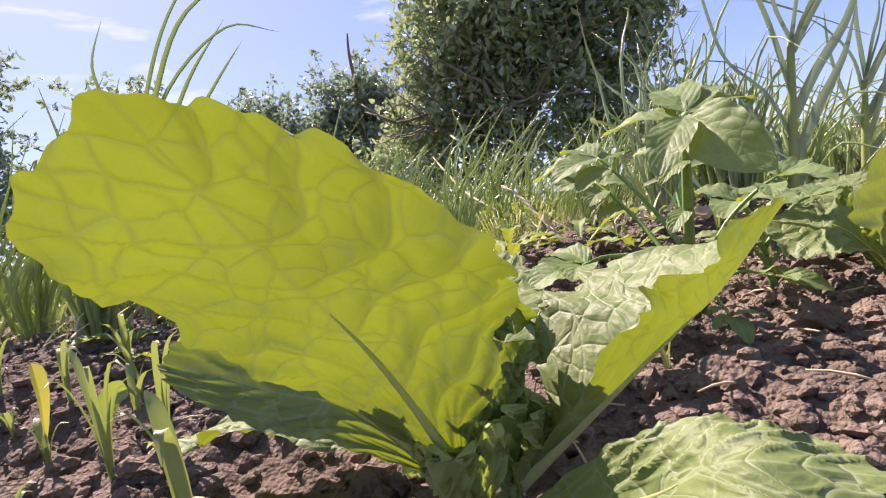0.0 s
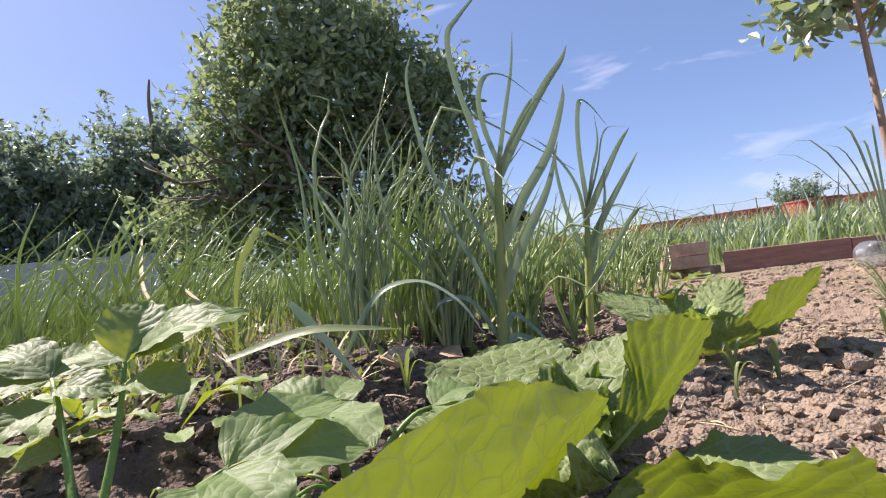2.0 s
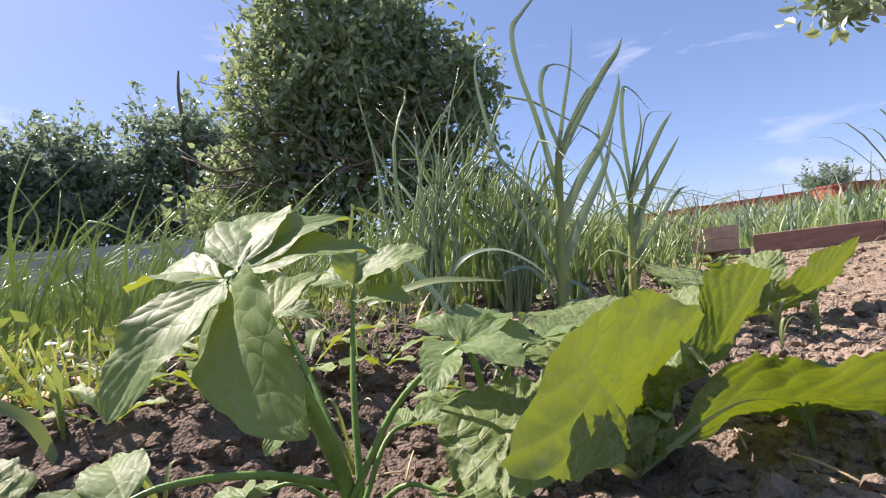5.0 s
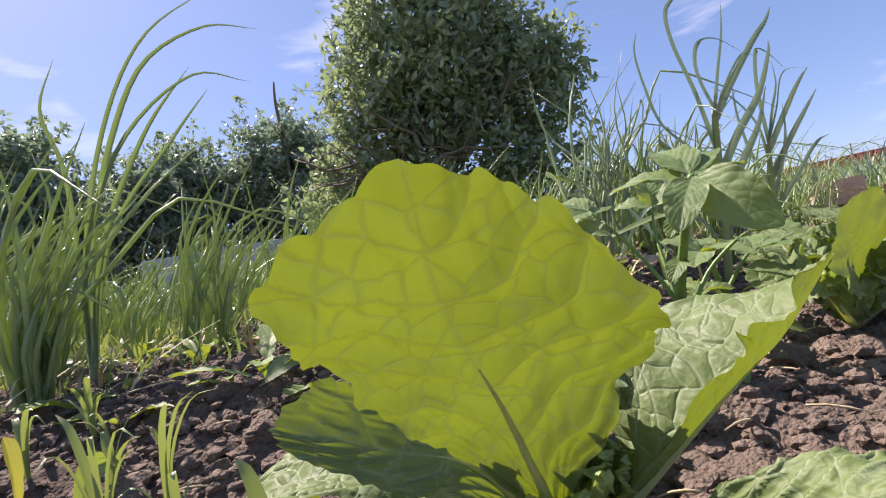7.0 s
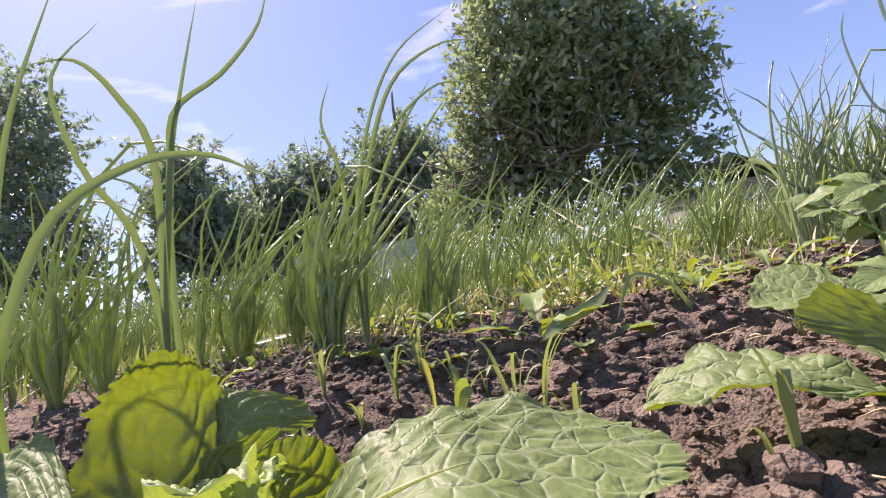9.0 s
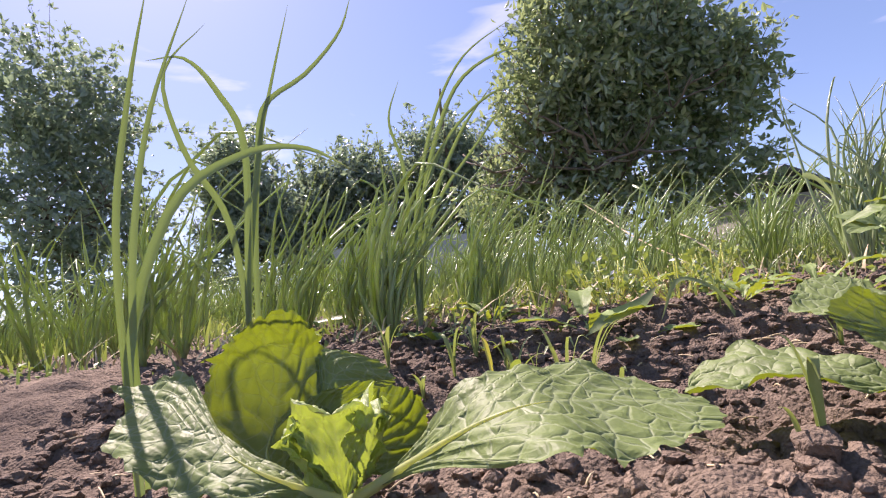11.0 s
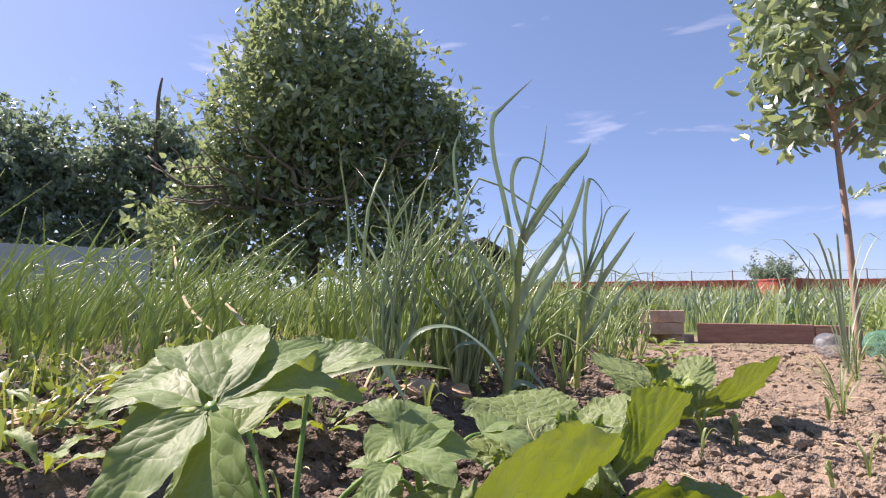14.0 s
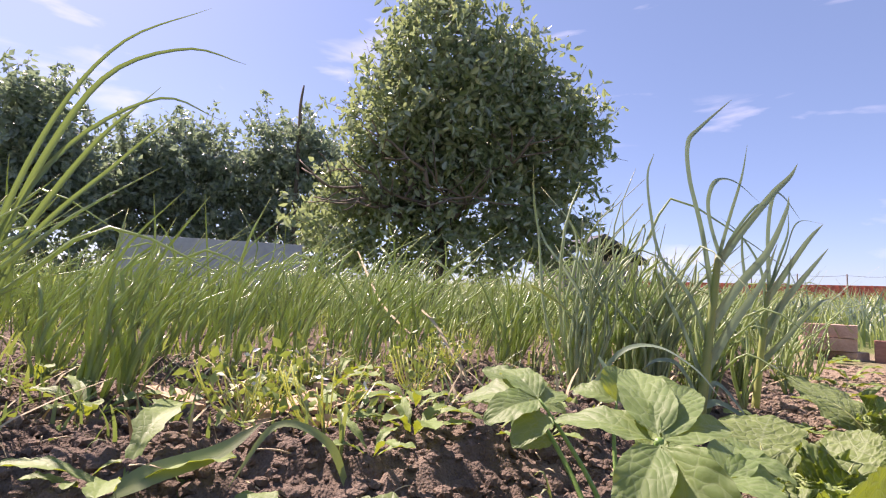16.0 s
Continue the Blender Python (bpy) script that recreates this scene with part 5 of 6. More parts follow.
part("board", box("board", (0.15, 0.03, 0.085), M_BOARD, 0.003), board, "", pose(0.345, -0.35, 0.034, 0, 0, -46))
sheet = thing("grey_sheet", (-0.95, 3.95, 0.0), "grey plastic sheet hung behind the onion rows", "sheet")
part("panel", box("panel", (1.2, 0.02, 0.5), M_GREY, 0.004), sheet, "", pose(0, 0, 0.27, -6, 0, 10))
# ---- far side: fence, tank, wires, bush, shed ----
fence = thing("sheet_fence", (0, 0, 0), "long red sheet-metal fence across the far field", "fence")
FA, FB = np.array((9.0, 24.0)), np.array((27.0, 8.0))
FN = 16
for i in range(FN):
    a, b = FA + (FB - FA) * i / FN, FA + (FB - FA) * (i + 1) / FN
    ln = float(np.hypot(*(b - a)))
    m, ang = (a + b) / 2, math.degrees(math.atan2(*(b - a)[::-1]))
    bm = bmesh.new()
    segs = 12
    vs = []
    for k in range(segs + 1):
        yy = 0.02 * (1 if k % 2 else -1)
        vs.append((bm.verts.new((-ln / 2 + ln * k / segs, yy, 0)), bm.verts.new((-ln / 2 + ln * k / segs, yy, 1.02))))
    for p, q in zip(vs, vs[1:]):
        bm.faces.new((p[0], q[0], q[1], p[1]))
    part("panel", solid(bm, "panel", M_RED), fence, "", pose(m[0], m[1], 0, 0, 0, ang))
    s2 = Soup()
    tube(s2, [(0, 0, 0), (0, 0, 1.42)], [0.025, 0.022], 6, 2)
    part("post", s2.mesh("post", M_POST), fence, "", pose(a[0] - 0.05, a[1] - 0.05, 0))
    s2 = Soup()
    tube(s2, [(a[0], a[1], 1.38), (*(m), 1.33), (b[0], b[1], 1.38)], [0.006, 0.006], 4, 6)
    part("wire", s2.mesh("wire", M_POST), fence)
tank = thing("steel_tank", (11.85, 7.98, 0.0), "rusty red steel tank standing in the weeds", "tank")
bm = bmesh.new()
bmesh.ops.create_cone(bm, cap_ends=True, segments=20, radius1=0.55, radius2=0.55, depth=0.66)
part("body", solid(bm, "body", M_RUST, 0.02), tank, "", pose(0, 0, 0.33))
bm = bmesh.new()
bmesh.ops.create_cone(bm, cap_ends=True, segments=20, radius1=0.565, radius2=0.565, depth=0.04)
part("rim", solid(bm, "rim", M_RUST, 0.01), tank, "", pose(0, 0, 0.645))
tree((14.05, 9.8, 0.0), 0.4, 0.06, 5, 0.5, [((0, 0, 0.80), (0.52, 0.5, 0.38), 2.0)], 4000, 0.08, M_TREEFAR, M_BARK, "round dark-green bush by the red fence", 9, 1, "bush")
shed = thing("shed", (4.9, 10.2, -0.15), "small shed with a dark roof behind the trees", "shed")
part("wall", box("wall", (1.6, 1.4, 1.1), M_WALLFAR, 0.01), shed, "", pose(0, 0, 0.55))
bm = bmesh.new()
prof = [(-0.95, 1.05), (0, 1.55), (0.95, 1.05), (0.95, 1.12), (0, 1.62), (-0.95, 1.12)]
f0 = [bm.verts.new((x, -0.85, z)) for x, z in prof]
f1 = [bm.verts.new((x, 0.85, z)) for x, z in prof]
bm.faces.new(f0)
bm.faces.new(f1[::-1])
for i in range(6):
    bm.faces.new((f0[i], f1[i], f1[(i + 1) % 6], f0[(i + 1) % 6]))
part("roof", solid(bm, "roof", M_ROOF), shed)


# ---- weeds, sprouts, straw and clods ----
def sprout(place, height, count, seed, label, mat=None, group="small sprouts in the soil", width=0.0045, spread=0.6, name="sprout"):
    """A seedling: a few strap leaves from one foot."""
    r = np.random.default_rng(seed)
    x, y = place
    ob = thing(name, (x, y, gz(x, y)), label, "weed", group)
    for k in range(count):
        a = r.uniform(0, 6.283)
        h, o = height * r.uniform(0.6, 1.1), height * spread * r.uniform(0.3, 1.0)
        dx, dy = math.cos(a), math.sin(a)
        s2 = Soup()
        blade(s2, [(0, 0, -0.006), (dx * o * 0.2, dy * o * 0.2, h * 0.55), (dx * o * 0.6, dy * o * 0.6, h * 0.95), (dx * o, dy * o, h * r.uniform(0.75, 1.1))],
              width * r.uniform(0.7, 1.2), 10, (-dx, -dy, 0.6), 0.3, lambda u: np.sin(np.pi * (0.12 + 0.86 * u)) ** 0.8)
        part("leaf", s2.mesh("leaf", mat or M_GRASS), ob)
    return ob


for i, (x, y, h, c) in enumerate(((0.679, 0.513, 0.05, 4), (0.641, 0.529, 0.05, 3), (0.772, 0.401, 0.05, 2), (0.705, 0.389, 0.045, 3), (0.645, 0.388, 0.03, 3), (0.910, 0.549, 0.04, 3),
                                  (0.353, 0.688, 0.05, 4), (0.405, 0.319, 0.035, 3), (0.610, 0.503, 0.04, 2), (-0.023, 0.508, 0.05, 4), (-0.278, 0.388, 0.05, 2), (-0.251, 0.399, 0.035, 2),
                                  (-0.132, 0.156, 0.035, 1), (-0.235, 0.274, 0.075, 5), (-0.197, 0.267, 0.05, 5), (-0.272, 0.366, 0.06, 3), (-0.330, 0.381, 0.05, 3), (-0.215, 0.300, 0.08, 3),
                                  (-0.400, 0.402, 0.05, 5), (-0.36, 0.36, 0.035, 4), (-0.31, 0.43, 0.05, 5), (-0.40, 0.33, 0.03, 4), (-0.29, 0.30, 0.035, 4), (-0.26, 0.235, 0.025, 3), (0.20, 0.22, 0.03, 3), (0.10, 0.30, 0.04, 3), (0.05, 0.42, 0.05, 3), (0.16, 0.47, 0.06, 3), (0.30, 0.50, 0.05, 3))):
    sprout((x, y), h, c, 200 + i, "small yellow-green seedling with narrow leaves in soil")
shoot = thing("yellow_shoot", (-0.293, 0.304, gz(-0.293, 0.304)), "upright yellow-green pointed shoot beside the cabbage", "weed", "seedlings")
s = Soup()
broad_leaf(s, [(0.002, -0.003, -0.004), (0.001, 0.0, 0.022), (0.0, 0.004, 0.045), (-0.004, 0.008, 0.070)], 0.012, (1, -0.2, 0.1), fold=0.5, wave=0.02, pucker=0.0004, petiole=0.3, seed=71, nu=24, nv=9, blunt=0.2)
part("blade", s.mesh("blade", M_YELLOW), shoot)
curl = thing("curled_seedling", (-0.275, 0.340, gz(-0.275, 0.340)), "pale green seedling with one curled leaf", "weed", "seedlings")
s = Soup()
broad_leaf(s, [(-0.004, -0.008, -0.004), (-0.002, -0.002, 0.014), (0.002, 0.004, 0.028), (0.010, 0.010, 0.031)], 0.019, (0.6, -0.8, 0.4), fold=0.6, wave=0.05, pucker=0.0008, petiole=0.1, seed=72, nu=24, nv=11)
part("leaf", s.mesh("leaf", M_HEART), curl)
sprout((-0.125, 0.150), 0.085, 2, 301, "two-bladed pale green seedling beside the cabbage", width=0.006, spread=0.25)
for i, (x, y, h, c) in enumerate(((0.931, 0.543, 0.09, 14), (1.153, 0.592, 0.09, 14), (1.02, 0.50, 0.07, 10), (1.25, 0.70, 0.10, 12), (0.98, 0.72, 0.06, 8), (1.45, 0.62, 0.08, 10))):
    sprout((x, y), h, c, 320 + i, "tuft of pale weed grass on dry soil", width=0.0028, spread=0.8, name="grass_tuft", group="grass tufts on the soil")
sprout((1.365, 0.780), 0.30, 16, 340, "tall blue-green onion tuft beside plastic bottles", M_LEEK, "onions in the bed", 0.0045, 0.8, "onion_plant")


def rosette(place, size, count, seed, label, mat=None, width=0.28, rise_=0.5):
    """A weed with toothed oblong leaves spreading from its foot."""
    r = np.random.default_rng(seed)
    x, y = place
    ob = thing("weed", (x, y, gz(x, y)), label, "weed", "broad-leaved weeds")
    for k in range(count):
        a = k * 6.283 / count + r.uniform(-0.4, 0.4)
        L = size * r.uniform(0.6, 1.15)
        e = rise_ * r.uniform(0.3, 1.3)
        d = np.array([math.cos(a), math.sin(a), 0])
        s2 = Soup()
        broad_leaf(s2, [(0, 0, -0.004), d * L * 0.45 + (0, 0, L * e * 0.55), d * L * 0.9 + (0, 0, L * e * 0.62)], L * width * r.uniform(0.8, 1.2), (-d[0] * 0.3, -d[1] * 0.3, 1),
                   fold=0.25, wave=0.10, lobes=0.22, pucker=0.001, petiole=0.1, seed=seed + k, nu=22, nv=5, blunt=0.5, cell=0.01)
        part("leaf", s2.mesh("leaf", mat or M_WEEDLEAF), ob)
    return ob


M_WEEDLEAF = cabbage_material("weed leaf veined", (0.20, 0.30, 0.09), (0.36, 0.46, 0.20), (0.36, 0.44, 0.03), 0.5, 0.36, 0.2)
for i, (x, y, sz, c) in enumerate(((-0.058, 0.753, 0.10, 6), (0.053, 0.608, 0.09, 6), (-0.147, 0.781, 0.07, 5), (0.004, 0.510, 0.06, 5), (-0.034, 0.874, 0.09, 6), (-0.184, 0.468, 0.11, 4),
                                   (-0.138, 0.465, 0.08, 4), (-0.214, 0.480, 0.05, 4), (-0.301, 0.455, 0.05, 4), (0.064, 0.676, 0.08, 5), (-0.294, 0.671, 0.09, 6), (-0.443, 0.861, 0.07, 5),
                                   (0.14, 0.60, 0.08, 5), (0.22, 0.64, 0.07, 5), (0.778, 0.740, 0.06, 5), (0.62, 0.72, 0.09, 5), (0.86, 0.86, 0.08, 5), (0.52, 0.70, 0.07, 5), (-0.36, 0.52, 0.06, 4),
                                   (-0.55, 0.48, 0.06, 4), (1.20, 1.15, 0.09, 6), (1.40, 1.30, 0.10, 6), (1.05, 1.02, 0.08, 5), (1.75, 1.70, 0.12, 6), (1.95, 1.85, 0.12, 6))):
    rosette((x, y), sz, c, 400 + 7 * i, "low weed with long toothed green leaves in soil")


def chickweed(place, size, seed):
    """A soft mound of thin stems with many small leaves and a few white heads."""
    r = np.random.default_rng(seed)
    x, y = place
    ob = thing("chickweed", (x, y, gz(x, y)), "yellow-green chickweed mound with tiny white flowers", "weed", "chickweed mounds")
    st, lv, fl = Soup(), Soup(), Soup()
    tips = []
    for k in range(14):
        a = r.uniform(0, 6.283)
        d = np.array([math.cos(a), math.sin(a), 0]) * size * r.uniform(0.2, 0.8)
        end = d + (0, 0, size * r.uniform(0.5, 1.0))
        tube(st, [(0, 0, -0.004), d * 0.6 + (0, 0, size * 0.3), end], [0.0012, 0.001, 0.0008], 4, 5)
        tips += [d * 0.7 + (0, 0, size * 0.4), end * 0.9, end]
    leaves_at(lv, np.array(tips), 46, 0.016, 0.010, r, 0.0)
    leaves_at(fl, np.array(tips)[2::3][:4], 10, 0.008, 0.003, r, 0.0)
    tagged(part("stem_tangle", st.mesh("stem_tangle", M_RIB), ob), kind="stuff")
    tagged(part("foliage", lv.mesh("foliage", M_WEED), ob), kind="stuff")
    tagged(part("blossom", fl.mesh("blossom", M_WHITE), ob, "tiny white flower heads"), kind="stuff")
    return ob


M_WHITE = plain("white petals", (0.70, 0.72, 0.66), (0.85, 0.86, 0.80), 50, 0.6)
for i, (x, y, sz) in enumerate(((-0.126, 0.631, 0.075), (-0.040, 0.600, 0.07), (-0.105, 0.680, 0.07), (0.187, 1.05, 0.08), (0.12, 0.90, 0.08), (-0.072, 0.849, 0.06), (0.08, 0.80, 0.07),
                                (0.92, 1.02, 0.07), (1.12, 1.25, 0.08))):
    chickweed((x, y), sz, 500 + i)


def arch(name, pts, width, mat, label, category="grass", group="long bent grass leaves", up=(0.2, -0.6, 0.7)):
    """One long strap leaf, foot first, in world places."""
    x, y = pts[0][0], pts[0][1]
    ob = thing(name, (x, y, pts[0][2]), label, category, group)
    s2 = Soup()
    blade(s2, [(p[0] - x, p[1] - y, p[2] - pts[0][2]) for p in pts], width, 22, up, 0.15, lambda u: np.minimum(1, 0.5 + 2 * u) * (1 - u ** 3) + 0.04)
    part("leaf", s2.mesh("leaf", mat), ob)
    return ob


arch("grass_leaf", [(-0.015, 0.480, 0.035), (-0.035, 0.485, 0.075), (-0.075, 0.480, 0.090), (-0.105, 0.460, 0.050)], 0.008, M_GRASS, "long grass leaf arching over the soil")
arch("grass_leaf", [(-0.190, 0.462, 0.045), (-0.160, 0.470, 0.058), (-0.120, 0.485, 0.068), (-0.090, 0.510, 0.085)], 0.018, M_GRASS, "broad grass leaf lying over the soil")
arch("straw", [(0.000, 1.400, 0.300), (0.020, 1.250, 0.240), (0.049, 1.098, 0.172), (0.110, 1.000, 0.110), (0.170, 0.900, 0.060)], 0.006, M_DRY, "dry bent straw leaning among the onions", "straw", "dry straws")
arch("straw", [(0.105, 1.050, 0.180), (0.140, 0.980, 0.140), (0.165, 0.900, 0.080), (0.180, 0.850, 0.056)], 0.007, M_DRY, "dry pale leaf leaning among the onions", "straw", "dry straws")
arch("straw", [(-0.729, 0.912, 0.070), (-0.600, 0.880, 0.082), (-0.490, 0.835, 0.074), (-0.44, 0.80, 0.066)], 0.010, M_GRASS, "yellowed fallen leaf lying on the soil", "straw", "dry straws")
arch("grass_leaf", [(0.190, 0.615, 0.050), (0.197, 0.629, 0.158), (0.215, 0.690, 0.205), (0.225, 0.741, 0.218), (0.250, 0.715, 0.200), (0.270, 0.677, 0.177)], 0.010, M_GRASS, "broad bent grass leaf above the potato", up=(0.9, -0.3, 0.1))
arch("grass_leaf", [(0.290, 0.690, 0.070), (0.327, 0.664, 0.132), (0.368, 0.646, 0.142), (0.390, 0.600, 0.120), (0.398, 0.564, 0.088)], 0.007, M_LEEK, "long onion leaf arching down over the soil")
arch("grass_leaf", [(0.190, 0.508, 0.110), (0.237, 0.498, 0.121), (0.270, 0.490, 0.119), (0.300, 0.486, 0.114)], 0.008, M_GRASS, "yellow-green grass leaf held level above the soil")
arch("grass_leaf", [(0.235, 0.545, 0.140), (0.254, 0.547, 0.114), (0.285, 0.549, 0.069)], 0.011, M_LEEK, "dark folded onion leaf leaning down to the soil")
arch("grass_leaf", [(0.235, 0.430, 0.010), (0.238, 0.440, 0.060), (0.245, 0.452, 0.110)], 0.004, M_DRY, "thin pale straw standing by the potato")

tall = thing("tall_grass", (-0.560, 0.260, gz(-0.56, 0.26)), "tall broad-bladed grass clump at the bed edge", "grass")
tz = gz(-0.56, 0.26)
for pts, w in (([(-0.565, 0.240, -0.02), (-0.561, 0.233, 0.174), (-0.549, 0.243, 0.294), (-0.532, 0.257, 0.402)], 0.006),
               ([(-0.560, 0.245, -0.02), (-0.555, 0.238, 0.134), (-0.540, 0.251, 0.274), (-0.507, 0.276, 0.398)], 0.006),
               ([(-0.562, 0.240, -0.02), (-0.559, 0.236, 0.098), (-0.529, 0.260, 0.210), (-0.479, 0.294, 0.254), (-0.434, 0.318, 0.258), (-0.398, 0.332, 0.237)], 0.009),
               ([(-0.580, 0.465, -0.02), (-0.579, 0.468, 0.113), (-0.553, 0.482, 0.307), (-0.531, 0.493, 0.403), (-0.502, 0.506, 0.512)], 0.007),
               ([(-0.575, 0.470, 0.0), (-0.565, 0.476, 0.2), (-0.553, 0.482, 0.307), (-0.540, 0.489, 0.375), (-0.491, 0.511, 0.416), (-0.444, 0.527, 0.472), (-0.423, 0.533, 0.524)], 0.009),
               ([(-0.578, 0.466, 0.0), (-0.579, 0.468, 0.113), (-0.566, 0.475, 0.315), (-0.588, 0.462, 0.390), (-0.616, 0.444, 0.430), (-0.650, 0.419, 0.423)], 0.009),
               ([(-0.578, 0.466, 0.0), (-0.579, 0.468, 0.100), (-0.590, 0.461, 0.231), (-0.623, 0.439, 0.312), (-0.636, 0.430, 0.408), (-0.593, 0.459, 0.479)], 0.008)):
    s2 = Soup()
    blade(s2, [(p[0] + 0.560, p[1] - 0.260, p[2] - tz) for p in pts], w, 22, (0.3, -0.9, 0.2), 0.35, lambda u: np.minimum(1, 0.6 + u) * (1 - u ** 3) + 0.04)
    part("leaf", s2.mesh("leaf", M_REED), tall)
bent = thing("onion_plant", (-0.400, 0.625, gz(-0.4, 0.625)), "onion clump with long leaves bent over by wind", "onion plant", "onions in the bed")
bz = gz(-0.4, 0.625)
for pts, w in (([(-0.398, 0.642, 0.210), (-0.397, 0.642, 0.310), (-0.410, 0.640, 0.381), (-0.388, 0.644, 0.443)], 0.006),
               ([(-0.380, 0.645, 0.223), (-0.342, 0.651, 0.344), (-0.293, 0.656, 0.431), (-0.217, 0.656, 0.467), (-0.152, 0.650, 0.454)], 0.0075),
               ([(-0.391, 0.644, 0.208), (-0.347, 0.650, 0.362), (-0.287, 0.656, 0.465), (-0.195, 0.655, 0.519)], 0.006),
               ([(-0.375, 0.646, 0.205), (-0.310, 0.654, 0.338), (-0.243, 0.657, 0.420)], 0.0075),
               ([(-0.364, 0.648, 0.220), (-0.277, 0.656, 0.332), (-0.224, 0.656, 0.390)], 0.006),
               ([(-0.390, 0.640, 0.200), (-0.330, 0.640, 0.330), (-0.240, 0.640, 0.400), (-0.170, 0.630, 0.380)], 0.006)):
    s2 = Soup()
    blade(s2, [(0, 0, -0.01)] + [(p[0] + 0.400, p[1] - 0.625, p[2] - bz) for p in pts], w, 22, (0.2, -0.9, 0.3), 0.5, lambda u: np.minimum(1, 0.6 + u) * (1 - u ** 3) + 0.05)
    part("leaf", s2.mesh("leaf", M_REED), bent)


# ---- what nobody could count ----
r_w = np.random.default_rng(77)


def scatter(count, x0, x1, y0, y1, keep=None):
    x, y = r_w.uniform(x0, x1, count), r_w.uniform(y0, y1, count)
    if keep is not None:
        k = keep(x, y)
        x, y = x[k], y[k]
    return np.stack([x, y, ground_z(x, y)], 1)


def bed_edge(x):
    return np.interp(x, [-1.2, -0.6, 0, 0.35, 0.7, 1.2, 3], [0.55, 0.62, 0.70, 0.86, 1.05, 1.35, 3.0])


s = Soup()
many_blades(s, scatter(7000, -2.2, 1.7, 0.6, 3.2, lambda x, y: (y > bed_edge(x) + 0.15) & (np.hypot(x, y) > 0.9)), 0.065, 0.004, (0.15, 0), r_w, 0.8)
tagged(new("ground_weeds", s.mesh("ground_weeds", M_GRASS)), "low green weeds growing between the onions", "weeds", kind="stuff")
near_weeds = lambda x, y: (y > bed_edge(x) - 0.16 + 0.1 * vnoise(x * 6, y * 6, 50)) & (vnoise(x * 5, y * 5, 51) > 0.42)
s = Soup()
many_blades(s, scatter(750, -1.0, 0.75, 0.45, 1.15, near_weeds), 0.045, 0.0026, (0.1, 0), r_w, 1.0)
tagged(new("low_grass", s.mesh("low_grass", M_REED)), "short grass and seedlings under the onions", "grass", kind="stuff")
s = Soup()
bits = scatter(1500, -1.0, 0.8, 0.45, 1.2, near_weeds)
leaves_at(s, bits[:300] + np.array([0, 0, 0.010]), 800, 0.016, 0.010, r_w, 0.0)
tagged(new("small_weeds", s.mesh("small_weeds", M_WEED, False)), "small leafy weeds under the onions", "weeds", kind="stuff")
s = Soup()
many_blades(s, scatter(420, -1.0, 0.8, 0.5, 1.1, near_weeds), 0.05, 0.003, (0.2, 0), r_w, 2.2)
tagged(new("dead_leaves", s.mesh("dead_leaves", M_DRY)), "withered straw leaves under the onions", "straw", kind="stuff")
s = Soup()
many_blades(s, scatter(16000, -7, 12, 2.9, 12.0, lambda x, y: (y > 3.3 + 0 * x) | (x > 2.6)), 0.32, 0.012, (0.12, 0), r_w, 0.6)
many_blades(s, scatter(9000, 1.9, 9, 0.9, 6.0, lambda x, y: (y > 2.2 - 0.38 * (x - 2.15)) & (np.hypot(x, y) > 2.75)), 0.20, 0.008, (0.10, 0), r_w, 0.6)
tagged(new("meadow_grass", s.mesh("meadow_grass", M_FIELD)), "unmown pale green grass of the far field", "grass", kind="stuff")
s = Soup()
many_blades(s, scatter(26000, -30, 34, 11.0, 34.0), 0.80, 0.03, (0.12, 0), r_w, 0.6, 4)
many_blades(s, scatter(14000, 9, 30, 2.0, 14.0), 0.55, 0.025, (0.12, 0), r_w, 0.6, 4)
tagged(new("far_grass", s.mesh("far_grass", M_FIELD)), "tall pale weeds towards the fence", "grass", kind="stuff")

s = Soup()
for x, y, _ in scatter(130, 2.3, 9.0, 1.2, 7.0, lambda x, y: (y > 2.3 - 0.30 * (x - 2.15)) & (np.hypot(x, y) > 2.9)):
    c = np.stack([x + r_w.normal(0, 0.05, 26), y + r_w.normal(0, 0.05, 26), np.zeros(26)], 1)
    many_blades(s, c, float(r_w.uniform(0.22, 0.42)), 0.012, (0.1, 0), r_w, 0.9)
tagged(new("field_weeds", s.mesh("field_weeds", M_LEEK)), "blue-green clumps of tall weeds in the field", "weeds", kind="stuff")
s = Soup()
bush = scatter(260, 1.7, 6.0, 0.9, 4.5, lambda x, y: (y > 2.35 - 0.42 * (x - 1.9)) & (np.hypot(x, y) > 2.6) & (vnoise(x * 2, y * 2, 60) > 0.45))
leaves_at(s, bush + np.array([0, 0, 0.07]), 5200, 0.045, 0.055, r_w, 0.0)
tagged(new("leafy_weeds", s.mesh("leafy_weeds", M_WEED, False)), "yellow-green leafy weeds behind the edging board", "weeds", kind="stuff")

# crumbs and clods
ico = bmesh.new()
bmesh.ops.create_icosphere(ico, subdivisions=2, radius=1.0)
iv = np.array([v.co[:] for v in ico.verts])
itri = [tuple(v.index for v in f.verts) for f in ico.faces]
ico.free()
bumps = np.stack([1 + 0.7 * (vnoise(iv[:, 0] * 1.9 + k * 9.1, iv[:, 1] * 1.9 + iv[:, 2] * 1.5, 40 + k) - 0.5) + 0.8 * (vnoise(iv[:, 0] * 5 + iv[:, 2] * 4, iv[:, 1] * 5 + k, 60 + k) - 0.5) for k in range(24)])


ico = bmesh.new()
bmesh.ops.create_icosphere(ico, subdivisions=1, radius=1.0)
iv1 = np.array([v.co[:] for v in ico.verts])
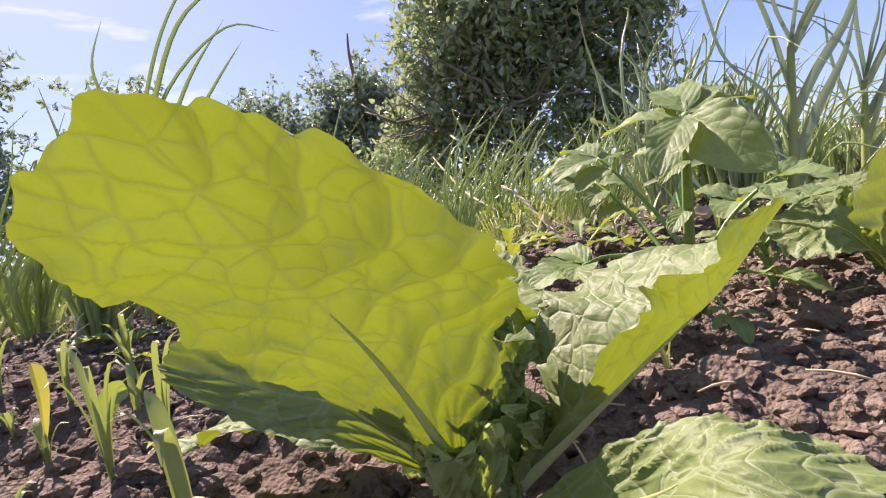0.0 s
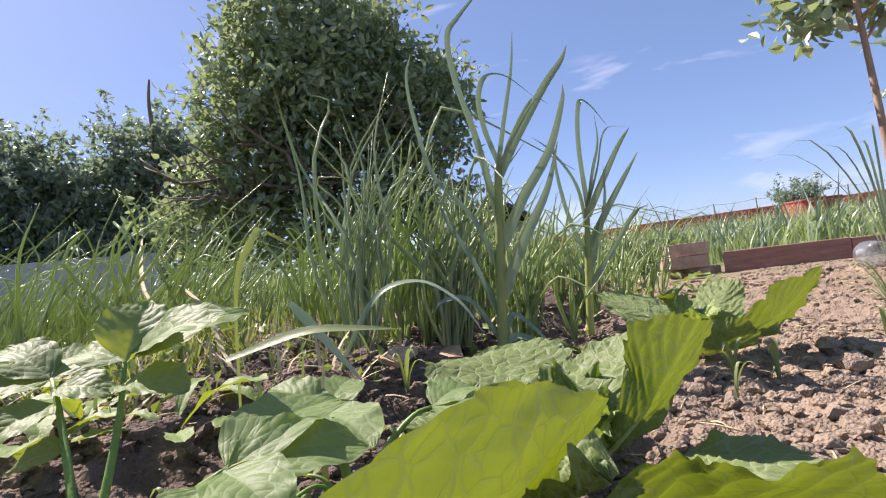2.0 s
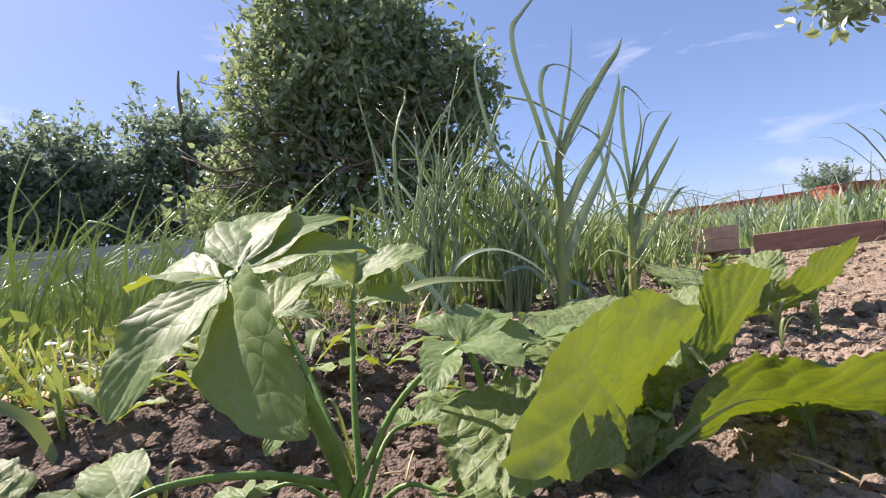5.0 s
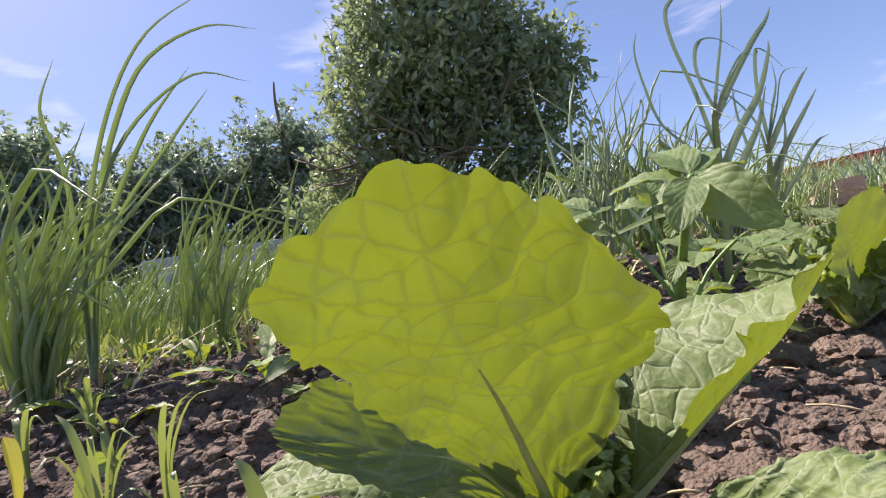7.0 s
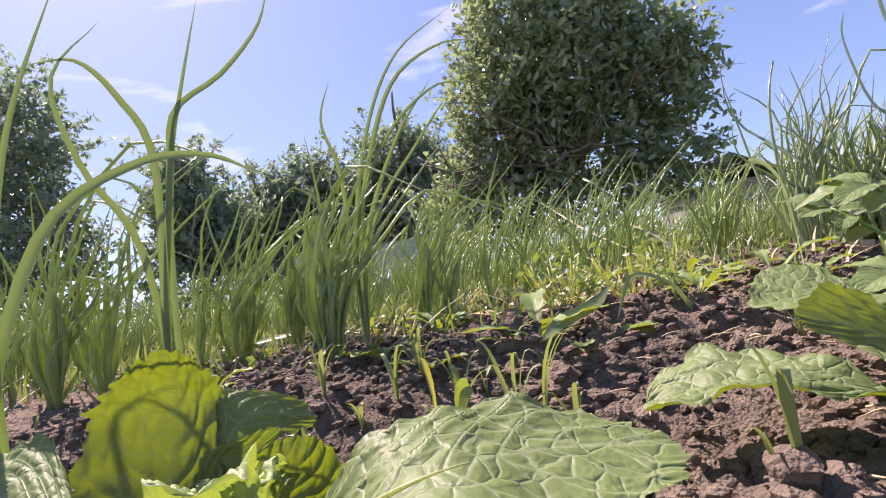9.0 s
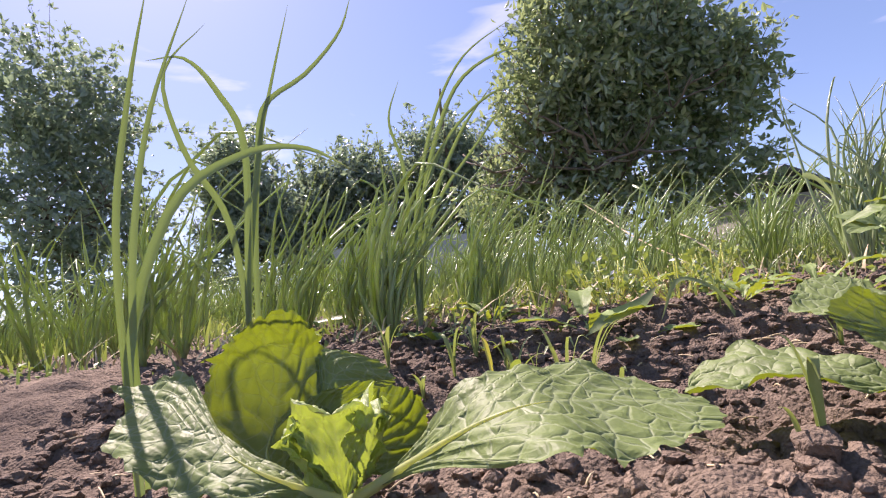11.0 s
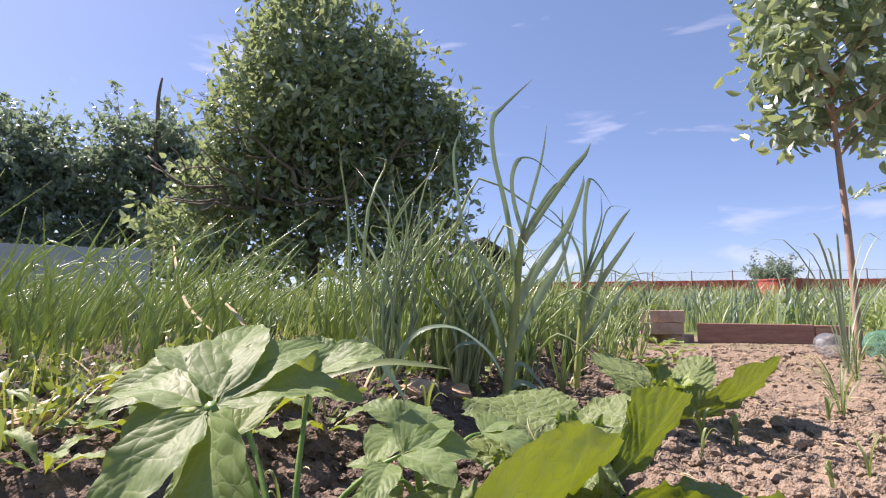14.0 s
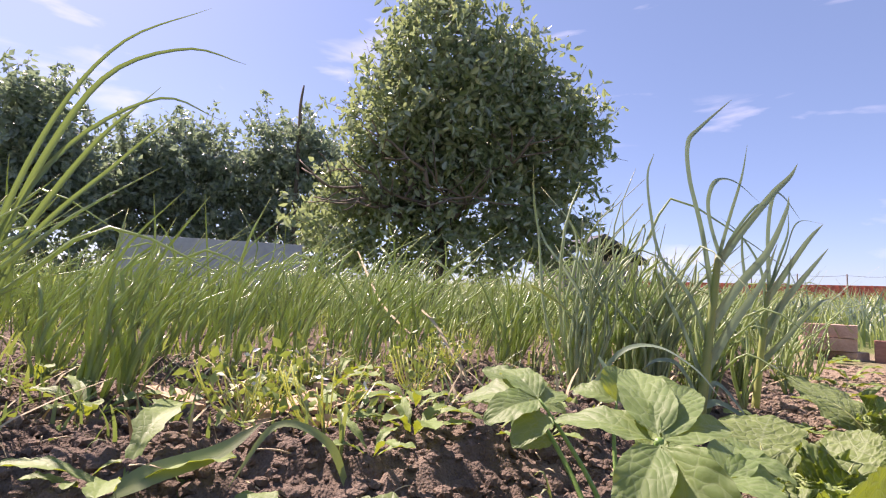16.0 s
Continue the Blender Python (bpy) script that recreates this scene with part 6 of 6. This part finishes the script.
itri1 = [tuple(v.index for v in f.verts) for f in ico.faces]
ico.free()


def clods(name, pts, size, label, fine):
    """Angular crumbs: rough lumps with broken faces, sunk a little into the soil."""
    s2 = Soup()
    base, tri = (iv1, itri1) if fine else (iv, itri)
    for p in pts:
        k = size * r_w.uniform(0.2, 1.0) ** 2.6 + 0.0009
        v = base * (1 + 0.34 * r_w.uniform(-1, 1, (len(base), 1)) * (1.0 if fine else 0.35)) * (1 if fine else bumps[int(r_w.integers(24))][:, None])
        v = v * np.array([r_w.uniform(0.8, 1.3), r_w.uniform(0.7, 1.2), r_w.uniform(0.5, 0.9)]) * k
        a = r_w.uniform(0, 6.283)
        v = v @ np.array([[math.cos(a), math.sin(a), 0], [-math.sin(a), math.cos(a), 0], [0, 0, 1]])
        s2.add(v + p + (0, 0, k * 0.2), tri)
    tagged(new(name, s2.mesh(name, M_CLOD, False)), label, "soil", kind="stuff")


clods("soil_crumbs", np.concatenate([scatter(19000, -0.75, 1.0, 0.05, 1.0), scatter(4500, 0.9, 2.2, 0.2, 1.6)]), 0.0075, "loose crumbs of dry brown soil", True)
clods("soil_clods", np.concatenate([scatter(800, -0.7, 0.9, 0.1, 0.9), scatter(420, 0.4, 1.8, 0.2, 1.3)]), 0.016, "dry brown soil clods on the bed", False)
s = Soup()
for p in scatter(1000, -0.7, 1.6, 0.1, 1.3):
    a, ln = r_w.uniform(0, 6.283), r_w.uniform(0.008, 0.04)
    d = np.array([math.cos(a), math.sin(a), r_w.uniform(-0.1, 0.25)]) * ln
    tube(s, [p + (0, 0, 0.003), p + d * 0.5 + (0, 0, 0.005), p + d + (0, 0, 0.003)], [0.0008, 0.0008, 0.0004], 4, 4)
tagged(new("straw_bits", s.mesh("straw_bits", M_DRY)), "short dry straw bits on the soil", "straw", kind="stuff")
for i, (x, y) in enumerate(((-0.065, 0.703), (-0.247, 0.767), (0.001, 0.775), (-0.036, 0.800), (-0.09, 0.72), (-0.22, 0.74), (0.05, 0.72), (0.36, 0.74), (0.44, 0.78), (-0.28, 0.79), (0.09, 0.84), (-0.15, 0.84), *[(float(-0.09 + 0.05 * r_w.normal()), float(0.70 + 0.05 * r_w.normal())) for _ in range(26)])):
    k = 1.0 if i < 12 else float(r_w.uniform(0.25, 0.6))
    b = new("wood_chip", box("wood_chip", (0.05 * k, 0.03 * k, 0.007), M_CHIP, 0, 0.004 * k))
    b.matrix_basis = pose(x, y, gz(x, y) + 0.006, float(r_w.uniform(-15, 15)), float(r_w.uniform(-15, 15)), float(r_w.uniform(0, 180)))
    tagged(b, "pale rotting wood chip on dark soil", "wood chip", "wood chips")
